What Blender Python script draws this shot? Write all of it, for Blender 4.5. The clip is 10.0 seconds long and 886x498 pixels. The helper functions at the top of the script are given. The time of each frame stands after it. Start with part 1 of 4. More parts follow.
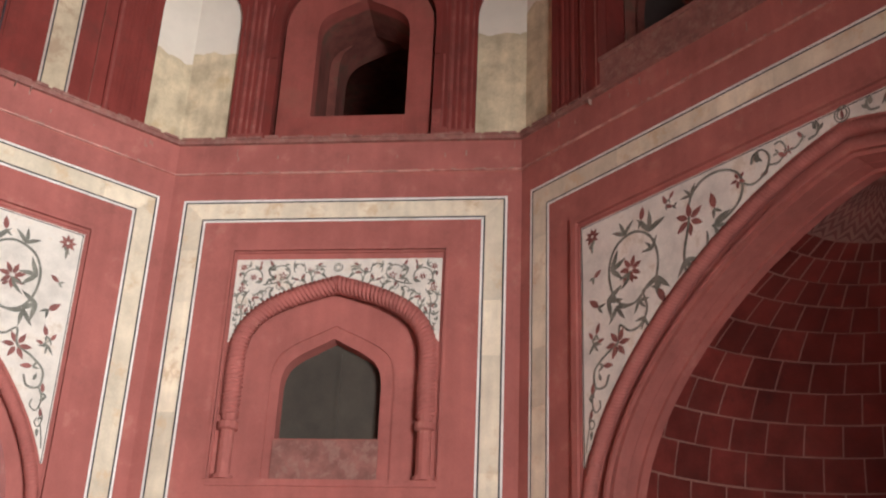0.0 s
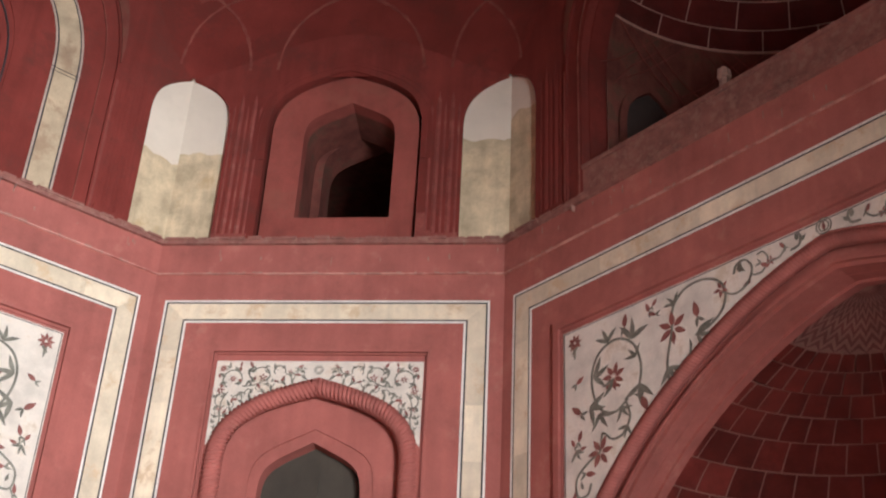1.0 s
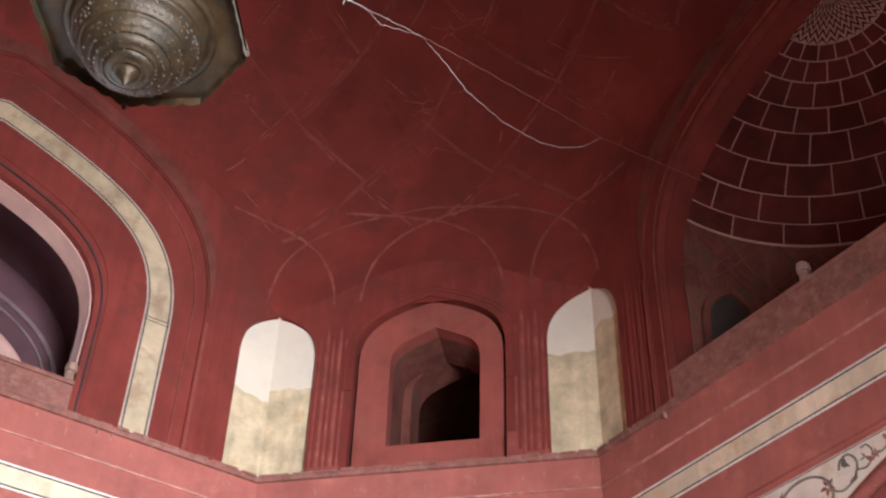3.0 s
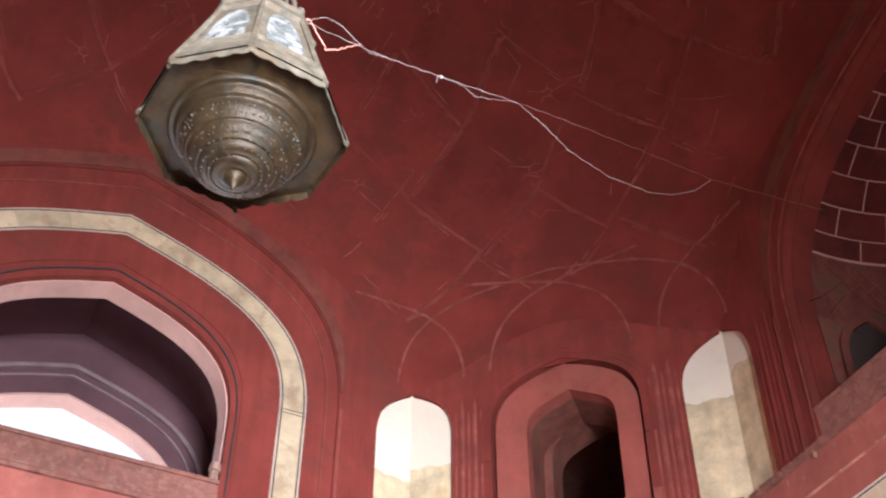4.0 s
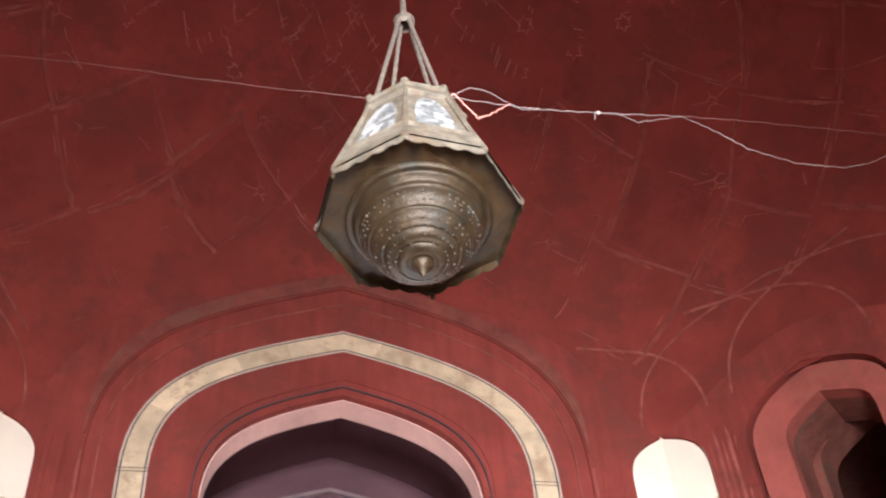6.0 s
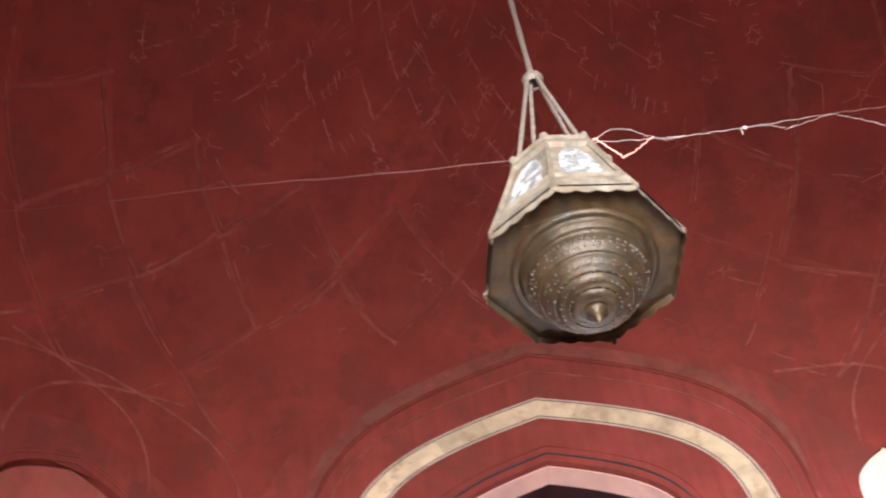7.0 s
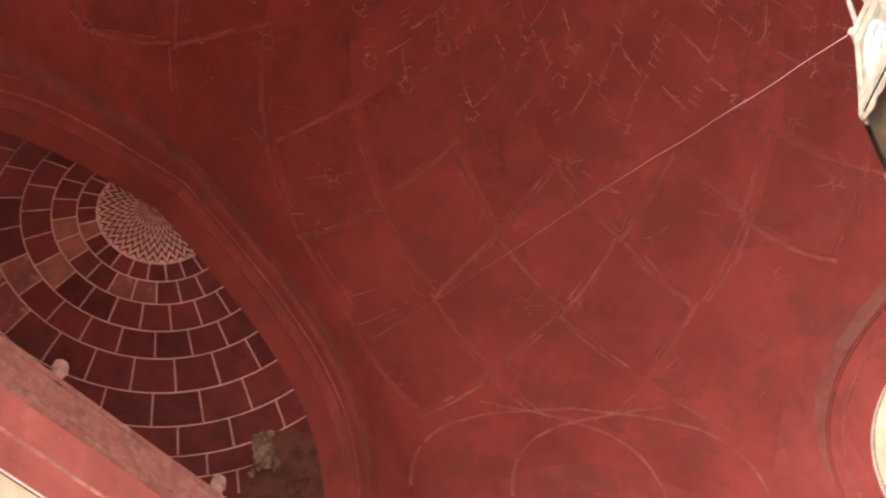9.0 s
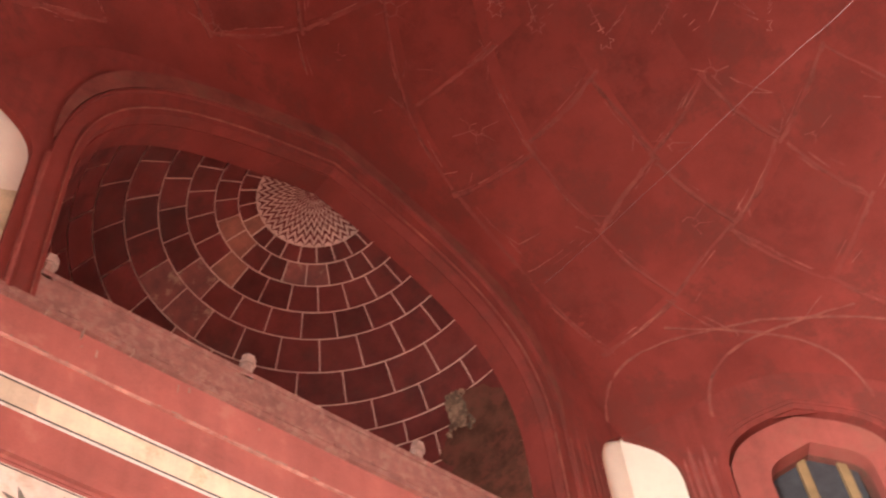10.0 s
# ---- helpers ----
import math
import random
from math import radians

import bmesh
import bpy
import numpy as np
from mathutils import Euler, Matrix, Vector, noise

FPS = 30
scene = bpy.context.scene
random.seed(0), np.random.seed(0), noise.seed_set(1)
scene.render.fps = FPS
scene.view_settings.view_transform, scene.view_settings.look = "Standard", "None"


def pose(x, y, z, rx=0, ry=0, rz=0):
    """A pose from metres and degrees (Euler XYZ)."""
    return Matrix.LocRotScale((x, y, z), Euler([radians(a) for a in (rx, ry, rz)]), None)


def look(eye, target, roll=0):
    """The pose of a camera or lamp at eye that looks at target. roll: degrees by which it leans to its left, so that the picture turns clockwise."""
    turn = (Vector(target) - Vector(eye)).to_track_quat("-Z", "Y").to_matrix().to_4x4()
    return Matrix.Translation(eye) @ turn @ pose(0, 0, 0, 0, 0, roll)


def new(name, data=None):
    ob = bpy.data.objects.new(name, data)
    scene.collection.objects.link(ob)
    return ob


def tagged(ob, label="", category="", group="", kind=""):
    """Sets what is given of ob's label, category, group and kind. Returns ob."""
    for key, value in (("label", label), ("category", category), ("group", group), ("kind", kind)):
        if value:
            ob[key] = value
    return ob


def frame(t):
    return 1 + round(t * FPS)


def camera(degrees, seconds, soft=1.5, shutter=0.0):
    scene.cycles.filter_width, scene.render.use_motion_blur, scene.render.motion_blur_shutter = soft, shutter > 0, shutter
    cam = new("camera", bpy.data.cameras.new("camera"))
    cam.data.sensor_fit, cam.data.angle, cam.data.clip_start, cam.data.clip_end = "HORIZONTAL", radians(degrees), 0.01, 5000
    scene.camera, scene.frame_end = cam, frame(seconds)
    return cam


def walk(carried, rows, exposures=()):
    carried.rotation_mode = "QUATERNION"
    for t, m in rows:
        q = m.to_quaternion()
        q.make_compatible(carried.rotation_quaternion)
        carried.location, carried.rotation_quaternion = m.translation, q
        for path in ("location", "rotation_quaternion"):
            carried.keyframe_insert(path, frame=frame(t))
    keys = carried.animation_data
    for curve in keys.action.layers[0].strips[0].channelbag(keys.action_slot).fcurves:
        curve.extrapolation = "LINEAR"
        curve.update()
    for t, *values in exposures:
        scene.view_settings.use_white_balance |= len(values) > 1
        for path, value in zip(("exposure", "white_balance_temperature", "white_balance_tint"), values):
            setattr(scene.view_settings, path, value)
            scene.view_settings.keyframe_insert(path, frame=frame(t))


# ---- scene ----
FOV = 39.95
cam = camera(FOV, 10.0, soft=2.1, shutter=0.3)
# seconds, place, yaw, pitch, roll
ROWS = (
    (0, -1.245, -5.521, 1.522, -37.88, 26.05, 2.52),
    (0.5, -1.266, -5.500, 1.546, -38.29, 28.23, 2.78),
    (1, -1.298, -5.482, 1.571, -38.82, 30.79, 2.99),
    (1.5, -1.324, -5.477, 1.548, -39.12, 33.49, 2.99),
    (2, -1.336, -5.474, 1.528, -38.40, 36.35, 2.62),
    (2.5, -1.332, -5.496, 1.504, -36.45, 38.82, 2.23),
    (4, -1.289, -5.580, 1.537, -25.48, 43.94, 0.31),
    (4.5, -1.247, -5.576, 1.566, -21.52, 44.44, -0.47),
    (5, -1.201, -5.572, 1.581, -17.71, 44.97, -1.70),
    (6.5, -1.182, -5.439, 1.545, -7.46, 49.45, -6.96),
    (7, -1.161, -5.437, 1.515, -0.35, 51.63, -7.70),
    (7.5, -1.148, -5.413, 1.523, 6.90, 53.38, -8.46),
    (8, -1.145, -5.393, 1.511, 14.86, 54.38, -8.91),
    (8.5, -1.116, -5.366, 1.521, 22.50, 54.53, -8.96),
    (9, -0.996, -5.295, 1.590, 31.14, 54.06, -8.56),
    (9.5, -0.969, -5.267, 1.623, 37.93, 53.43, -8.27),
    (10, -0.920, -5.210, 1.624, 44.90, 52.65, -7.47),
)
walk(cam, [(t, pose(x, y, z, 90 + p, 0, w) @ pose(0, 0, 0, 0, 0, r)) for t, x, y, z, w, p, r in ROWS],
     exposures=[(0.0, -0.18, 6350, 10), (1.0, -0.08, 6250, 10), (2.5, 0.17, 6150, 9), (4.0, 0.78, 5950, 9), (5.0, 0.84, 6020, 10), (6.5, 0.93, 6400, 12), (8.5, 1.64, 6550, 12), (10.0, 1.98, 6950, 11)])

# ---- light ----
world = bpy.data.worlds.new("sky")
scene.world = world
world.use_nodes = True
wn = world.node_tree
sky = wn.nodes.new("ShaderNodeTexSky")
sky.sky_type = "NISHITA"
sky.sun_disc = False
sky.sun_elevation, sky.sun_rotation = radians(48), radians(190)
sky.dust_density, sky.air_density = 6.0, 1.2
haze = wn.nodes.new("ShaderNodeHueSaturation")
haze.inputs["Saturation"].default_value = 0.3
wn.links.new(sky.outputs[0], haze.inputs["Color"])
wn.links.new(haze.outputs[0], wn.nodes["Background"].inputs[0])
wn.nodes["Background"].inputs[1].default_value = 0.3


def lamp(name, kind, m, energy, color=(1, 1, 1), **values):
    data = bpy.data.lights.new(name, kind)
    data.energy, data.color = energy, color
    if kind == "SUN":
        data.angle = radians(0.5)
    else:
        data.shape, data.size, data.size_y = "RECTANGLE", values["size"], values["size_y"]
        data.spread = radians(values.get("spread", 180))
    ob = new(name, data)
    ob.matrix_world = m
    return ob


lamp("sun", "SUN", look((-3, -20, 24), (0, 0, 0)), 4.5, (1.0, 0.93, 0.84))
# daylight at the mouths of the two deep portals and before the gallery, plus one added fill lamp
lamp("south_portal_daylight", "AREA", look((0.6, -14.0, 2.8), (0.5, 2, 9.8)), 1300, (0.97, 0.98, 1.0), size=5.0, size_y=6.6, spread=125)
lamp("south_forecourt_daylight", "AREA", look((-1.6, -19.0, 2.2), (0.6, 0, 7.5)), 2700, (0.97, 0.98, 1.0), size=7.0, size_y=4.4, spread=120)
# added fill lamp in the arch, in place of light bounced off the floor
lamp("south_arch_fill", "AREA", look((0.9, -8.4, 2.6), (-0.6, 1.5, 12.0)), 210, (0.97, 0.98, 1.0), size=4.4, size_y=4.6, spread=160)
lamp("north_portal_daylight", "AREA", look((0, 14.0, 1.8), (0, 0, 7.5)), 900, (0.95, 0.97, 1.0), size=7.0, size_y=3.4)
lamp("gallery_daylight", "AREA", look((0, 11.8, 11.6), (0, 0, 12.0)), 45, (0.93, 0.96, 1.0), size=3.4, size_y=2.4)


# ---- materials ----
def material(name, color, rough=0.8, metal=0.0, spread=0.25, scale=1.2, grain=60.0, bump=0.25, stain=None, stain_at=0.62, per_object=0.0,
             stain_scale=0.7, gloss=0.5, streak=0.0, grime=0.0):
    """A worn surface: base colour, cloudy variation, fine grain and blotches of another colour."""
    m = bpy.data.materials.new(name)
    m.use_nodes = True
    n, l = m.node_tree.nodes, m.node_tree.links
    b = n["Principled BSDF"]
    b.inputs["Roughness"].default_value, b.inputs["Metallic"].default_value = rough, metal
    b.inputs["Specular IOR Level"].default_value = gloss
    tc = n.new("ShaderNodeTexCoord")
    geo = n.new("ShaderNodeNewGeometry")

    def cloud(size, detail, rough_=0.6):
        t = n.new("ShaderNodeTexNoise")
        t.inputs["Scale"].default_value, t.inputs["Detail"].default_value, t.inputs["Roughness"].default_value = size, detail, rough_
        l.new(geo.outputs["Position"], t.inputs["Vector"])
        return t.outputs["Fac"]

    def ramp(src, lo, hi, a, c):
        r = n.new("ShaderNodeMapRange")
        r.inputs["From Min"].default_value, r.inputs["From Max"].default_value = lo, hi
        r.inputs["To Min"].default_value, r.inputs["To Max"].default_value = a, c
        l.new(src, r.inputs["Value"])
        return r.outputs["Result"]

    def math_(op, a, c):
        k = n.new("ShaderNodeMath")
        k.operation = op
        for i, v in enumerate((a, c)):
            if isinstance(v, (int, float)):
                k.inputs[i].default_value = v
            else:
                l.new(v, k.inputs[i])
        return k.outputs[0]

    big, fine = cloud(scale, 5), cloud(grain, 3)
    value = math_("MULTIPLY", ramp(big, 0.3, 0.7, 1 - spread, 1 + spread), ramp(fine, 0.3, 0.7, 1 - spread * 0.35, 1 + spread * 0.35))
    if streak:
        flow = n.new("ShaderNodeMapping")
        flow.inputs["Scale"].default_value = (7.0, 7.0, 0.55)
        l.new(geo.outputs["Position"], flow.inputs["Vector"])
        runs = n.new("ShaderNodeTexNoise")
        runs.inputs["Scale"].default_value, runs.inputs["Detail"].default_value = 1.0, 4
        l.new(flow.outputs[0], runs.inputs["Vector"])
        value = math_("MULTIPLY", value, ramp(runs.outputs["Fac"], 0.3, 0.7, 1 - streak, 1 + streak))
    if per_object:
        info = n.new("ShaderNodeObjectInfo")
        value = math_("MULTIPLY", value, ramp(info.outputs["Random"], 0, 1, 1 - per_object, 1 + per_object))
    hsv = n.new("ShaderNodeHueSaturation")
    hsv.inputs["Color"].default_value = (*color, 1)
    l.new(value, hsv.inputs["Value"])
    out = hsv.outputs["Color"]
    if stain:
        mix = n.new("ShaderNodeMix")
        mix.data_type = "RGBA"
        spots = cloud(stain_scale, 8, 0.7)
        l.new(ramp(spots, stain_at, stain_at + 0.1, 0, 0.75), mix.inputs["Factor"])
        l.new(out, mix.inputs[6])
        mix.inputs[7].default_value = (*stain, 1)
        out = mix.outputs[2]
    if grime:
        mix = n.new("ShaderNodeMix")
        mix.data_type = "RGBA"
        l.new(math_("MULTIPLY", ramp(cloud(1.1, 10, 0.75), 0.48, 0.70, 0, grime), ramp(cloud(9.0, 6, 0.7), 0.35, 0.62, 0.25, 1.0)), mix.inputs["Factor"])
        l.new(out, mix.inputs[6])
        mix.inputs[7].default_value = (0.075, 0.045, 0.035, 1)
        out = mix.outputs[2]
    l.new(out, b.inputs["Base Color"])
    bp = n.new("ShaderNodeBump")
    bp.inputs["Strength"].default_value, bp.inputs["Distance"].default_value = bump, 0.01
    l.new(math_("ADD", math_("MULTIPLY", big, 2.0), fine), bp.inputs["Height"])
    l.new(bp.outputs[0], b.inputs["Normal"])
    return m


RED = material("red_sandstone", (0.365, 0.115, 0.094), 0.8, gloss=0.25, streak=0.06, spread=0.16, scale=1.3, stain=(0.43, 0.17, 0.135), stain_at=0.58, stain_scale=2.6, grime=0.35)
EDGE = material("worn_pale_edge", (0.50, 0.25, 0.20), 0.9, spread=0.35, scale=5, stain=(0.34, 0.10, 0.08), stain_at=0.5, stain_scale=3)
# one brown for the vault foot's stains and the window passages' painted shade
STAINED_DIM = material("stained_dim_brown_plaster", (0.17, 0.055, 0.042), 0.9, gloss=0.2, streak=0.2, spread=0.35, scale=2.0, stain=(0.10, 0.06, 0.04), stain_at=0.5, stain_scale=2.0)
STUMP = material("pale_broken_stone", (0.32, 0.19, 0.15), 0.9, spread=0.3, scale=8)
LEDGE = material("worn_ledge", (0.25, 0.10, 0.078), 0.85, spread=0.25, scale=5, bump=0.6, stain=(0.32, 0.165, 0.13), stain_at=0.5, stain_scale=8, grime=0.5)
REED = material("weathered_red_stone", (0.228, 0.058, 0.047), 0.9, gloss=0.2, spread=0.3, scale=3.0, stain=(0.29, 0.115, 0.09), stain_at=0.57, stain_scale=3, grime=0.45)
DOME = material("red_dome_plaster", (0.185, 0.033, 0.026), 0.9, gloss=0.12, spread=0.22, scale=0.8, stain=(0.145, 0.028, 0.022), stain_at=0.5, stain_scale=1.1, bump=0.35, grime=0.3)
UPPER = material("dull_red_plaster", (0.186, 0.0355, 0.028), 0.9, gloss=0.15, streak=0.1, spread=0.2, scale=0.9, stain=(0.155, 0.032, 0.025), stain_at=0.51, stain_scale=1.1, bump=0.3, grime=0.4)
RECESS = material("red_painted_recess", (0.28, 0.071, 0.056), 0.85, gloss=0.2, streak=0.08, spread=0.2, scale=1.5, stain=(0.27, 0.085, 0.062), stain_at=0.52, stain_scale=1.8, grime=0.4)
FAINT = material("faint_net_band", (0.202, 0.052, 0.040), 0.95, gloss=0.1, spread=0.35, scale=3.0, stain=(0.180, 0.035, 0.028), stain_at=0.48, stain_scale=1.5)
RIBLINE = material("pale_net_rib", (0.216, 0.068, 0.052), 0.95, gloss=0.1, spread=0.35, scale=4.0, stain=(0.185, 0.040, 0.032), stain_at=0.49, stain_scale=2.2, bump=0.4)
PALE = material("pale_chipped_line", (0.31, 0.115, 0.092), 0.95, gloss=0.1, spread=0.4, scale=4, stain=(0.195, 0.045, 0.036), stain_at=0.47, stain_scale=1.6)
FIELD = material("dark_net_field", (0.160, 0.029, 0.023), 0.9, gloss=0.12, spread=0.25, scale=1.2, stain=(0.185, 0.034, 0.027), stain_at=0.47, stain_scale=1.4, bump=0.35, grime=0.3)
DUSTBAND = material("dusty_brown_moulding", (0.180, 0.050, 0.039), 0.95, gloss=0.1, spread=0.3, scale=2.0, stain=(0.165, 0.066, 0.048), stain_at=0.5, stain_scale=1.6, bump=0.5, grime=0.4)
LINE = material("faded_plaster_line", (0.252, 0.083, 0.064), 0.95, gloss=0.1, spread=0.4, scale=2.5, stain=(0.185, 0.032, 0.026), stain_at=0.46, stain_scale=1.7, bump=0.2)
TILE = material("dark_red_tile", (0.108, 0.019, 0.016), 0.7, gloss=0.12, spread=0.3, scale=2.5, per_object=0.28, stain=(0.06, 0.016, 0.014), stain_at=0.57, stain_scale=0.9, grime=0.4)
MORTAR = material("pale_mortar", (0.54, 0.32, 0.25), 0.9, spread=0.25, scale=3.0)
DUSTY = material("dusty_pink_mortar", (0.31, 0.155, 0.12), 0.9, spread=0.25, scale=3.0)
WARM_TILE = material("warm_red_tile", (0.150, 0.026, 0.020), 0.7, gloss=0.12, spread=0.3, scale=2.5, per_object=0.28, stain=(0.06, 0.016, 0.014), stain_at=0.58, stain_scale=0.9, grime=0.35)
DULL_TILE = material("dusty_red_tile", (0.17, 0.05, 0.04), 0.85, spread=0.3, scale=3)
MARBLE = material("cream_marble", (0.72, 0.61, 0.45), 0.5, gloss=0.3, streak=0.08, spread=0.16, scale=2.6, per_object=0.16, stain=(0.60, 0.42, 0.25), stain_at=0.54, stain_scale=2.4, bump=0.08, grime=0.18)
WHITE = material("white_marble", (0.76, 0.71, 0.64), 0.5, gloss=0.3, streak=0.06, spread=0.13, scale=2.4, stain=(0.56, 0.47, 0.36), stain_at=0.56, stain_scale=2.0, bump=0.08, grime=0.2)
PANEL = material("mottled_white_marble", (0.70, 0.63, 0.54), 0.5, gloss=0.3, spread=0.18, scale=2.6, stain=(0.56, 0.45, 0.33), stain_at=0.54, stain_scale=2.6, bump=0.08, grime=0.25)
BLACK = material("black_stone_inlay", (0.035, 0.032, 0.035), 0.4, spread=0.3, scale=6)
GREEN = material("dark_green_inlay", (0.165, 0.158, 0.125), 0.45, spread=0.5, scale=5)
PETAL = material("maroon_inlay", (0.23, 0.08, 0.065), 0.45, spread=0.4, scale=5)
LIME = material("whitewashed_plaster", (0.72, 0.635, 0.52), 0.9, spread=0.05, scale=1.5, bump=0.2, grime=0.12)
BARE = material("bare_buff_plaster", (0.58, 0.465, 0.305), 0.9, gloss=0.2, streak=0.12, spread=0.28, scale=3.0, stain=(0.50, 0.36, 0.20), stain_at=0.58, stain_scale=1.8, bump=0.35, grime=0.25)
SHUTTER = material("blue_grey_shutter", (0.034, 0.034, 0.038), 0.7, spread=0.3, scale=5)
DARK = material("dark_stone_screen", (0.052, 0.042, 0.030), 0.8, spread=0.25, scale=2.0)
# near-black colour that paints the shade inside slots and recesses
SHADE = material("dark_hollow_shade", (0.05, 0.035, 0.03), 0.9, spread=0.3)
# red vault with its shade and bluish haze put into the colour
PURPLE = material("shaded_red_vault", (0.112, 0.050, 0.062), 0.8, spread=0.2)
TANSTONE = material("tan_marble", (0.50, 0.39, 0.26), 0.5, spread=0.2, scale=3.0, per_object=0.18, stain=(0.33, 0.22, 0.14), stain_at=0.52, stain_scale=2.4, bump=0.08, grime=0.35)
HOOD = material("grey_dusty_moulding", (0.22, 0.15, 0.155), 0.85, spread=0.25, scale=3)
RIM_STONE = material("grey_stone_rim", (0.42, 0.33, 0.27), 0.6, spread=0.2, scale=3)
PAINT = material("cream_painted_metal", (0.135, 0.115, 0.087), 0.7, gloss=0.2, spread=0.45, scale=9, stain=(0.12, 0.085, 0.055), stain_at=0.50, stain_scale=7, bump=0.3)
BRONZE = material("dark_bronze", (0.036, 0.023, 0.011), 0.45, gloss=0.35, metal=0.3, spread=0.45, scale=9, stain=(0.030, 0.029, 0.022), stain_at=0.52, stain_scale=6, bump=0.5)
PLATE = material("worn_bronze_plate", (0.037, 0.021, 0.0085), 0.6, gloss=0.2, metal=0.1, spread=0.45, scale=7, stain=(0.024, 0.024, 0.018), stain_at=0.52, stain_scale=6, bump=0.5)
SILVERED = material("rubbed_silvery_bronze", (0.17, 0.15, 0.125), 0.4, metal=0.8, spread=0.5, scale=14)
# pale blotches paint the panes' bright reflections into the glass colour
GLASS = material("glint_blotched_glass", (0.17, 0.18, 0.18), 0.2, spread=0.3, scale=12, bump=0.7, stain=(0.46, 0.46, 0.45), stain_at=0.47, stain_scale=6)
ROPE = material("grey_chain", (0.20, 0.165, 0.135), 0.6, metal=0.4, spread=0.3, scale=30)
WIRE = material("pale_wire", (0.42, 0.35, 0.33), 0.6, spread=0.3, scale=3)
DULLWIRE = material("dull_dusty_wire", (0.22, 0.12, 0.11), 0.7, spread=0.3, scale=2)
PINKWIRE = material("pink_wire", (0.75, 0.35, 0.28), 0.5, spread=0.1)
WOOD = material("tan_wood", (0.22, 0.14, 0.065), 0.6, spread=0.2, scale=4)
FLOOR = material("worn_stone_floor", (0.46, 0.36, 0.30), 0.7, spread=0.25, scale=1.5)
GROUND = material("pale_paving", (0.45, 0.38, 0.32), 0.9, spread=0.2, scale=0.6)


# ---- mesh helpers ----
def part(name, bm, mat, parent=None, label="", m=None):
    me = bpy.data.meshes.new(name)
    bmesh.ops.recalc_face_normals(bm, faces=bm.faces[:])
    bm.to_mesh(me)
    bm.free()
    me.materials.append(mat)
    ob = new(name, me)
    if parent:
        ob.parent = parent
    if m is not None:
        ob.matrix_basis = m
    if label:
        ob["label"] = label
    return ob


def smooth(ob):
    for poly in ob.data.polygons:
        poly.use_smooth = True
    return ob


def plate(bm, loops, y0, y1):
    """A slab in the plane of a wall: an outline and its holes, as (u, z), from depth y0 to y1."""
    tmp = bmesh.new()
    edges = []
    for loop in loops:
        vs = [tmp.verts.new((u, y0, z)) for u, z in loop]
        edges += [tmp.edges.new((vs[i - 1], vs[i])) for i in range(len(vs))]
    bmesh.ops.triangle_fill(tmp, use_beauty=True, edges=edges)
    made = bmesh.ops.extrude_face_region(tmp, geom=tmp.faces[:])
    bmesh.ops.translate(tmp, vec=(0, y1 - y0, 0), verts=[v for v in made["geom"] if isinstance(v, bmesh.types.BMVert)])
    me = bpy.data.meshes.new("tmp")
    tmp.to_mesh(me)
    tmp.free()
    bm.from_mesh(me)
    bpy.data.meshes.remove(me)
    return bm


def slab(loops, y0, y1):
    return plate(bmesh.new(), loops, y0, y1)


def box(bm, x0, x1, y0, y1, z0, z1):
    v = [bm.verts.new((x, y, z)) for x in (x0, x1) for y in (y0, y1) for z in (z0, z1)]
    for f in ((0, 1, 3, 2), (4, 6, 7, 5), (0, 4, 5, 1), (2, 3, 7, 6), (0, 2, 6, 4), (1, 5, 7, 3)):
        bm.faces.new([v[i] for i in f])
    return bm


def rect(u0, u1, z0, z1):
    return [(u0, z0), (u1, z0), (u1, z1), (u0, z1)]


STEEP, FLAT, PEAKED = (0.62, 0.62, 0.80), (0.42, 0.48, 0.90), (0.62, 0.78, 0.62)


def half_arch(w, zs, za, n=14, bend=STEEP):
    """The right half of a pointed four-centred arch, from its springing up to its apex."""
    h = za - zs
    p = ((w, zs), (w, zs + bend[0] * h), (bend[1] * w, zs + bend[2] * h), (0, za))
    out = []
    for i in range(n + 1):
        t = i / n
        c = ((1 - t) ** 3, 3 * t * (1 - t) ** 2, 3 * t * t * (1 - t), t ** 3)
        out.append((sum(a * q[0] for a, q in zip(c, p)), sum(a * q[1] for a, q in zip(c, p))))
    return out


def arch(w, z0, zs, za, n=14, bend=STEEP):
    """The whole outline of an arched opening, from foot to foot, right to left."""
    right = [(w, z0)] + half_arch(w, zs, za, n, bend)
    return right + [(-u, z) for u, z in right[-2::-1]]


def offset(path, d):
    """An open path moved to its left by d, mitred."""
    out = []
    for i, (u, z) in enumerate(path):
        a, b = path[max(i - 1, 0)], path[min(i + 1, len(path) - 1)]
        n1 = Vector((-(z - a[1]), u - a[0]))
        n2 = Vector((-(b[1] - z), b[0] - u))
        n1, n2 = (n1.normalized() if n1.length > 1e-9 else n2.normalized()), (n2.normalized() if n2.length > 1e-9 else n1.normalized())
        m = (n1 + n2) / 2
        m = m / max(m.length_squared, 0.2)
        out.append((u + m.x * d, z + m.y * d))
    return out


def strip(bm, a, b, y0, y1):
    """A flat band between two paths, standing from y1 forward to y0."""
    f = [[bm.verts.new((u, y, z)) for u, z in p] for p, y in ((a, y0), (b, y0), (a, y1), (b, y1))]
    for i in range(len(a) - 1):
        bm.faces.new((f[0][i], f[0][i + 1], f[1][i + 1], f[1][i]))
        bm.faces.new((f[0][i], f[2][i], f[2][i + 1], f[0][i + 1]))
        bm.faces.new((f[1][i], f[1][i + 1], f[3][i + 1], f[3][i]))
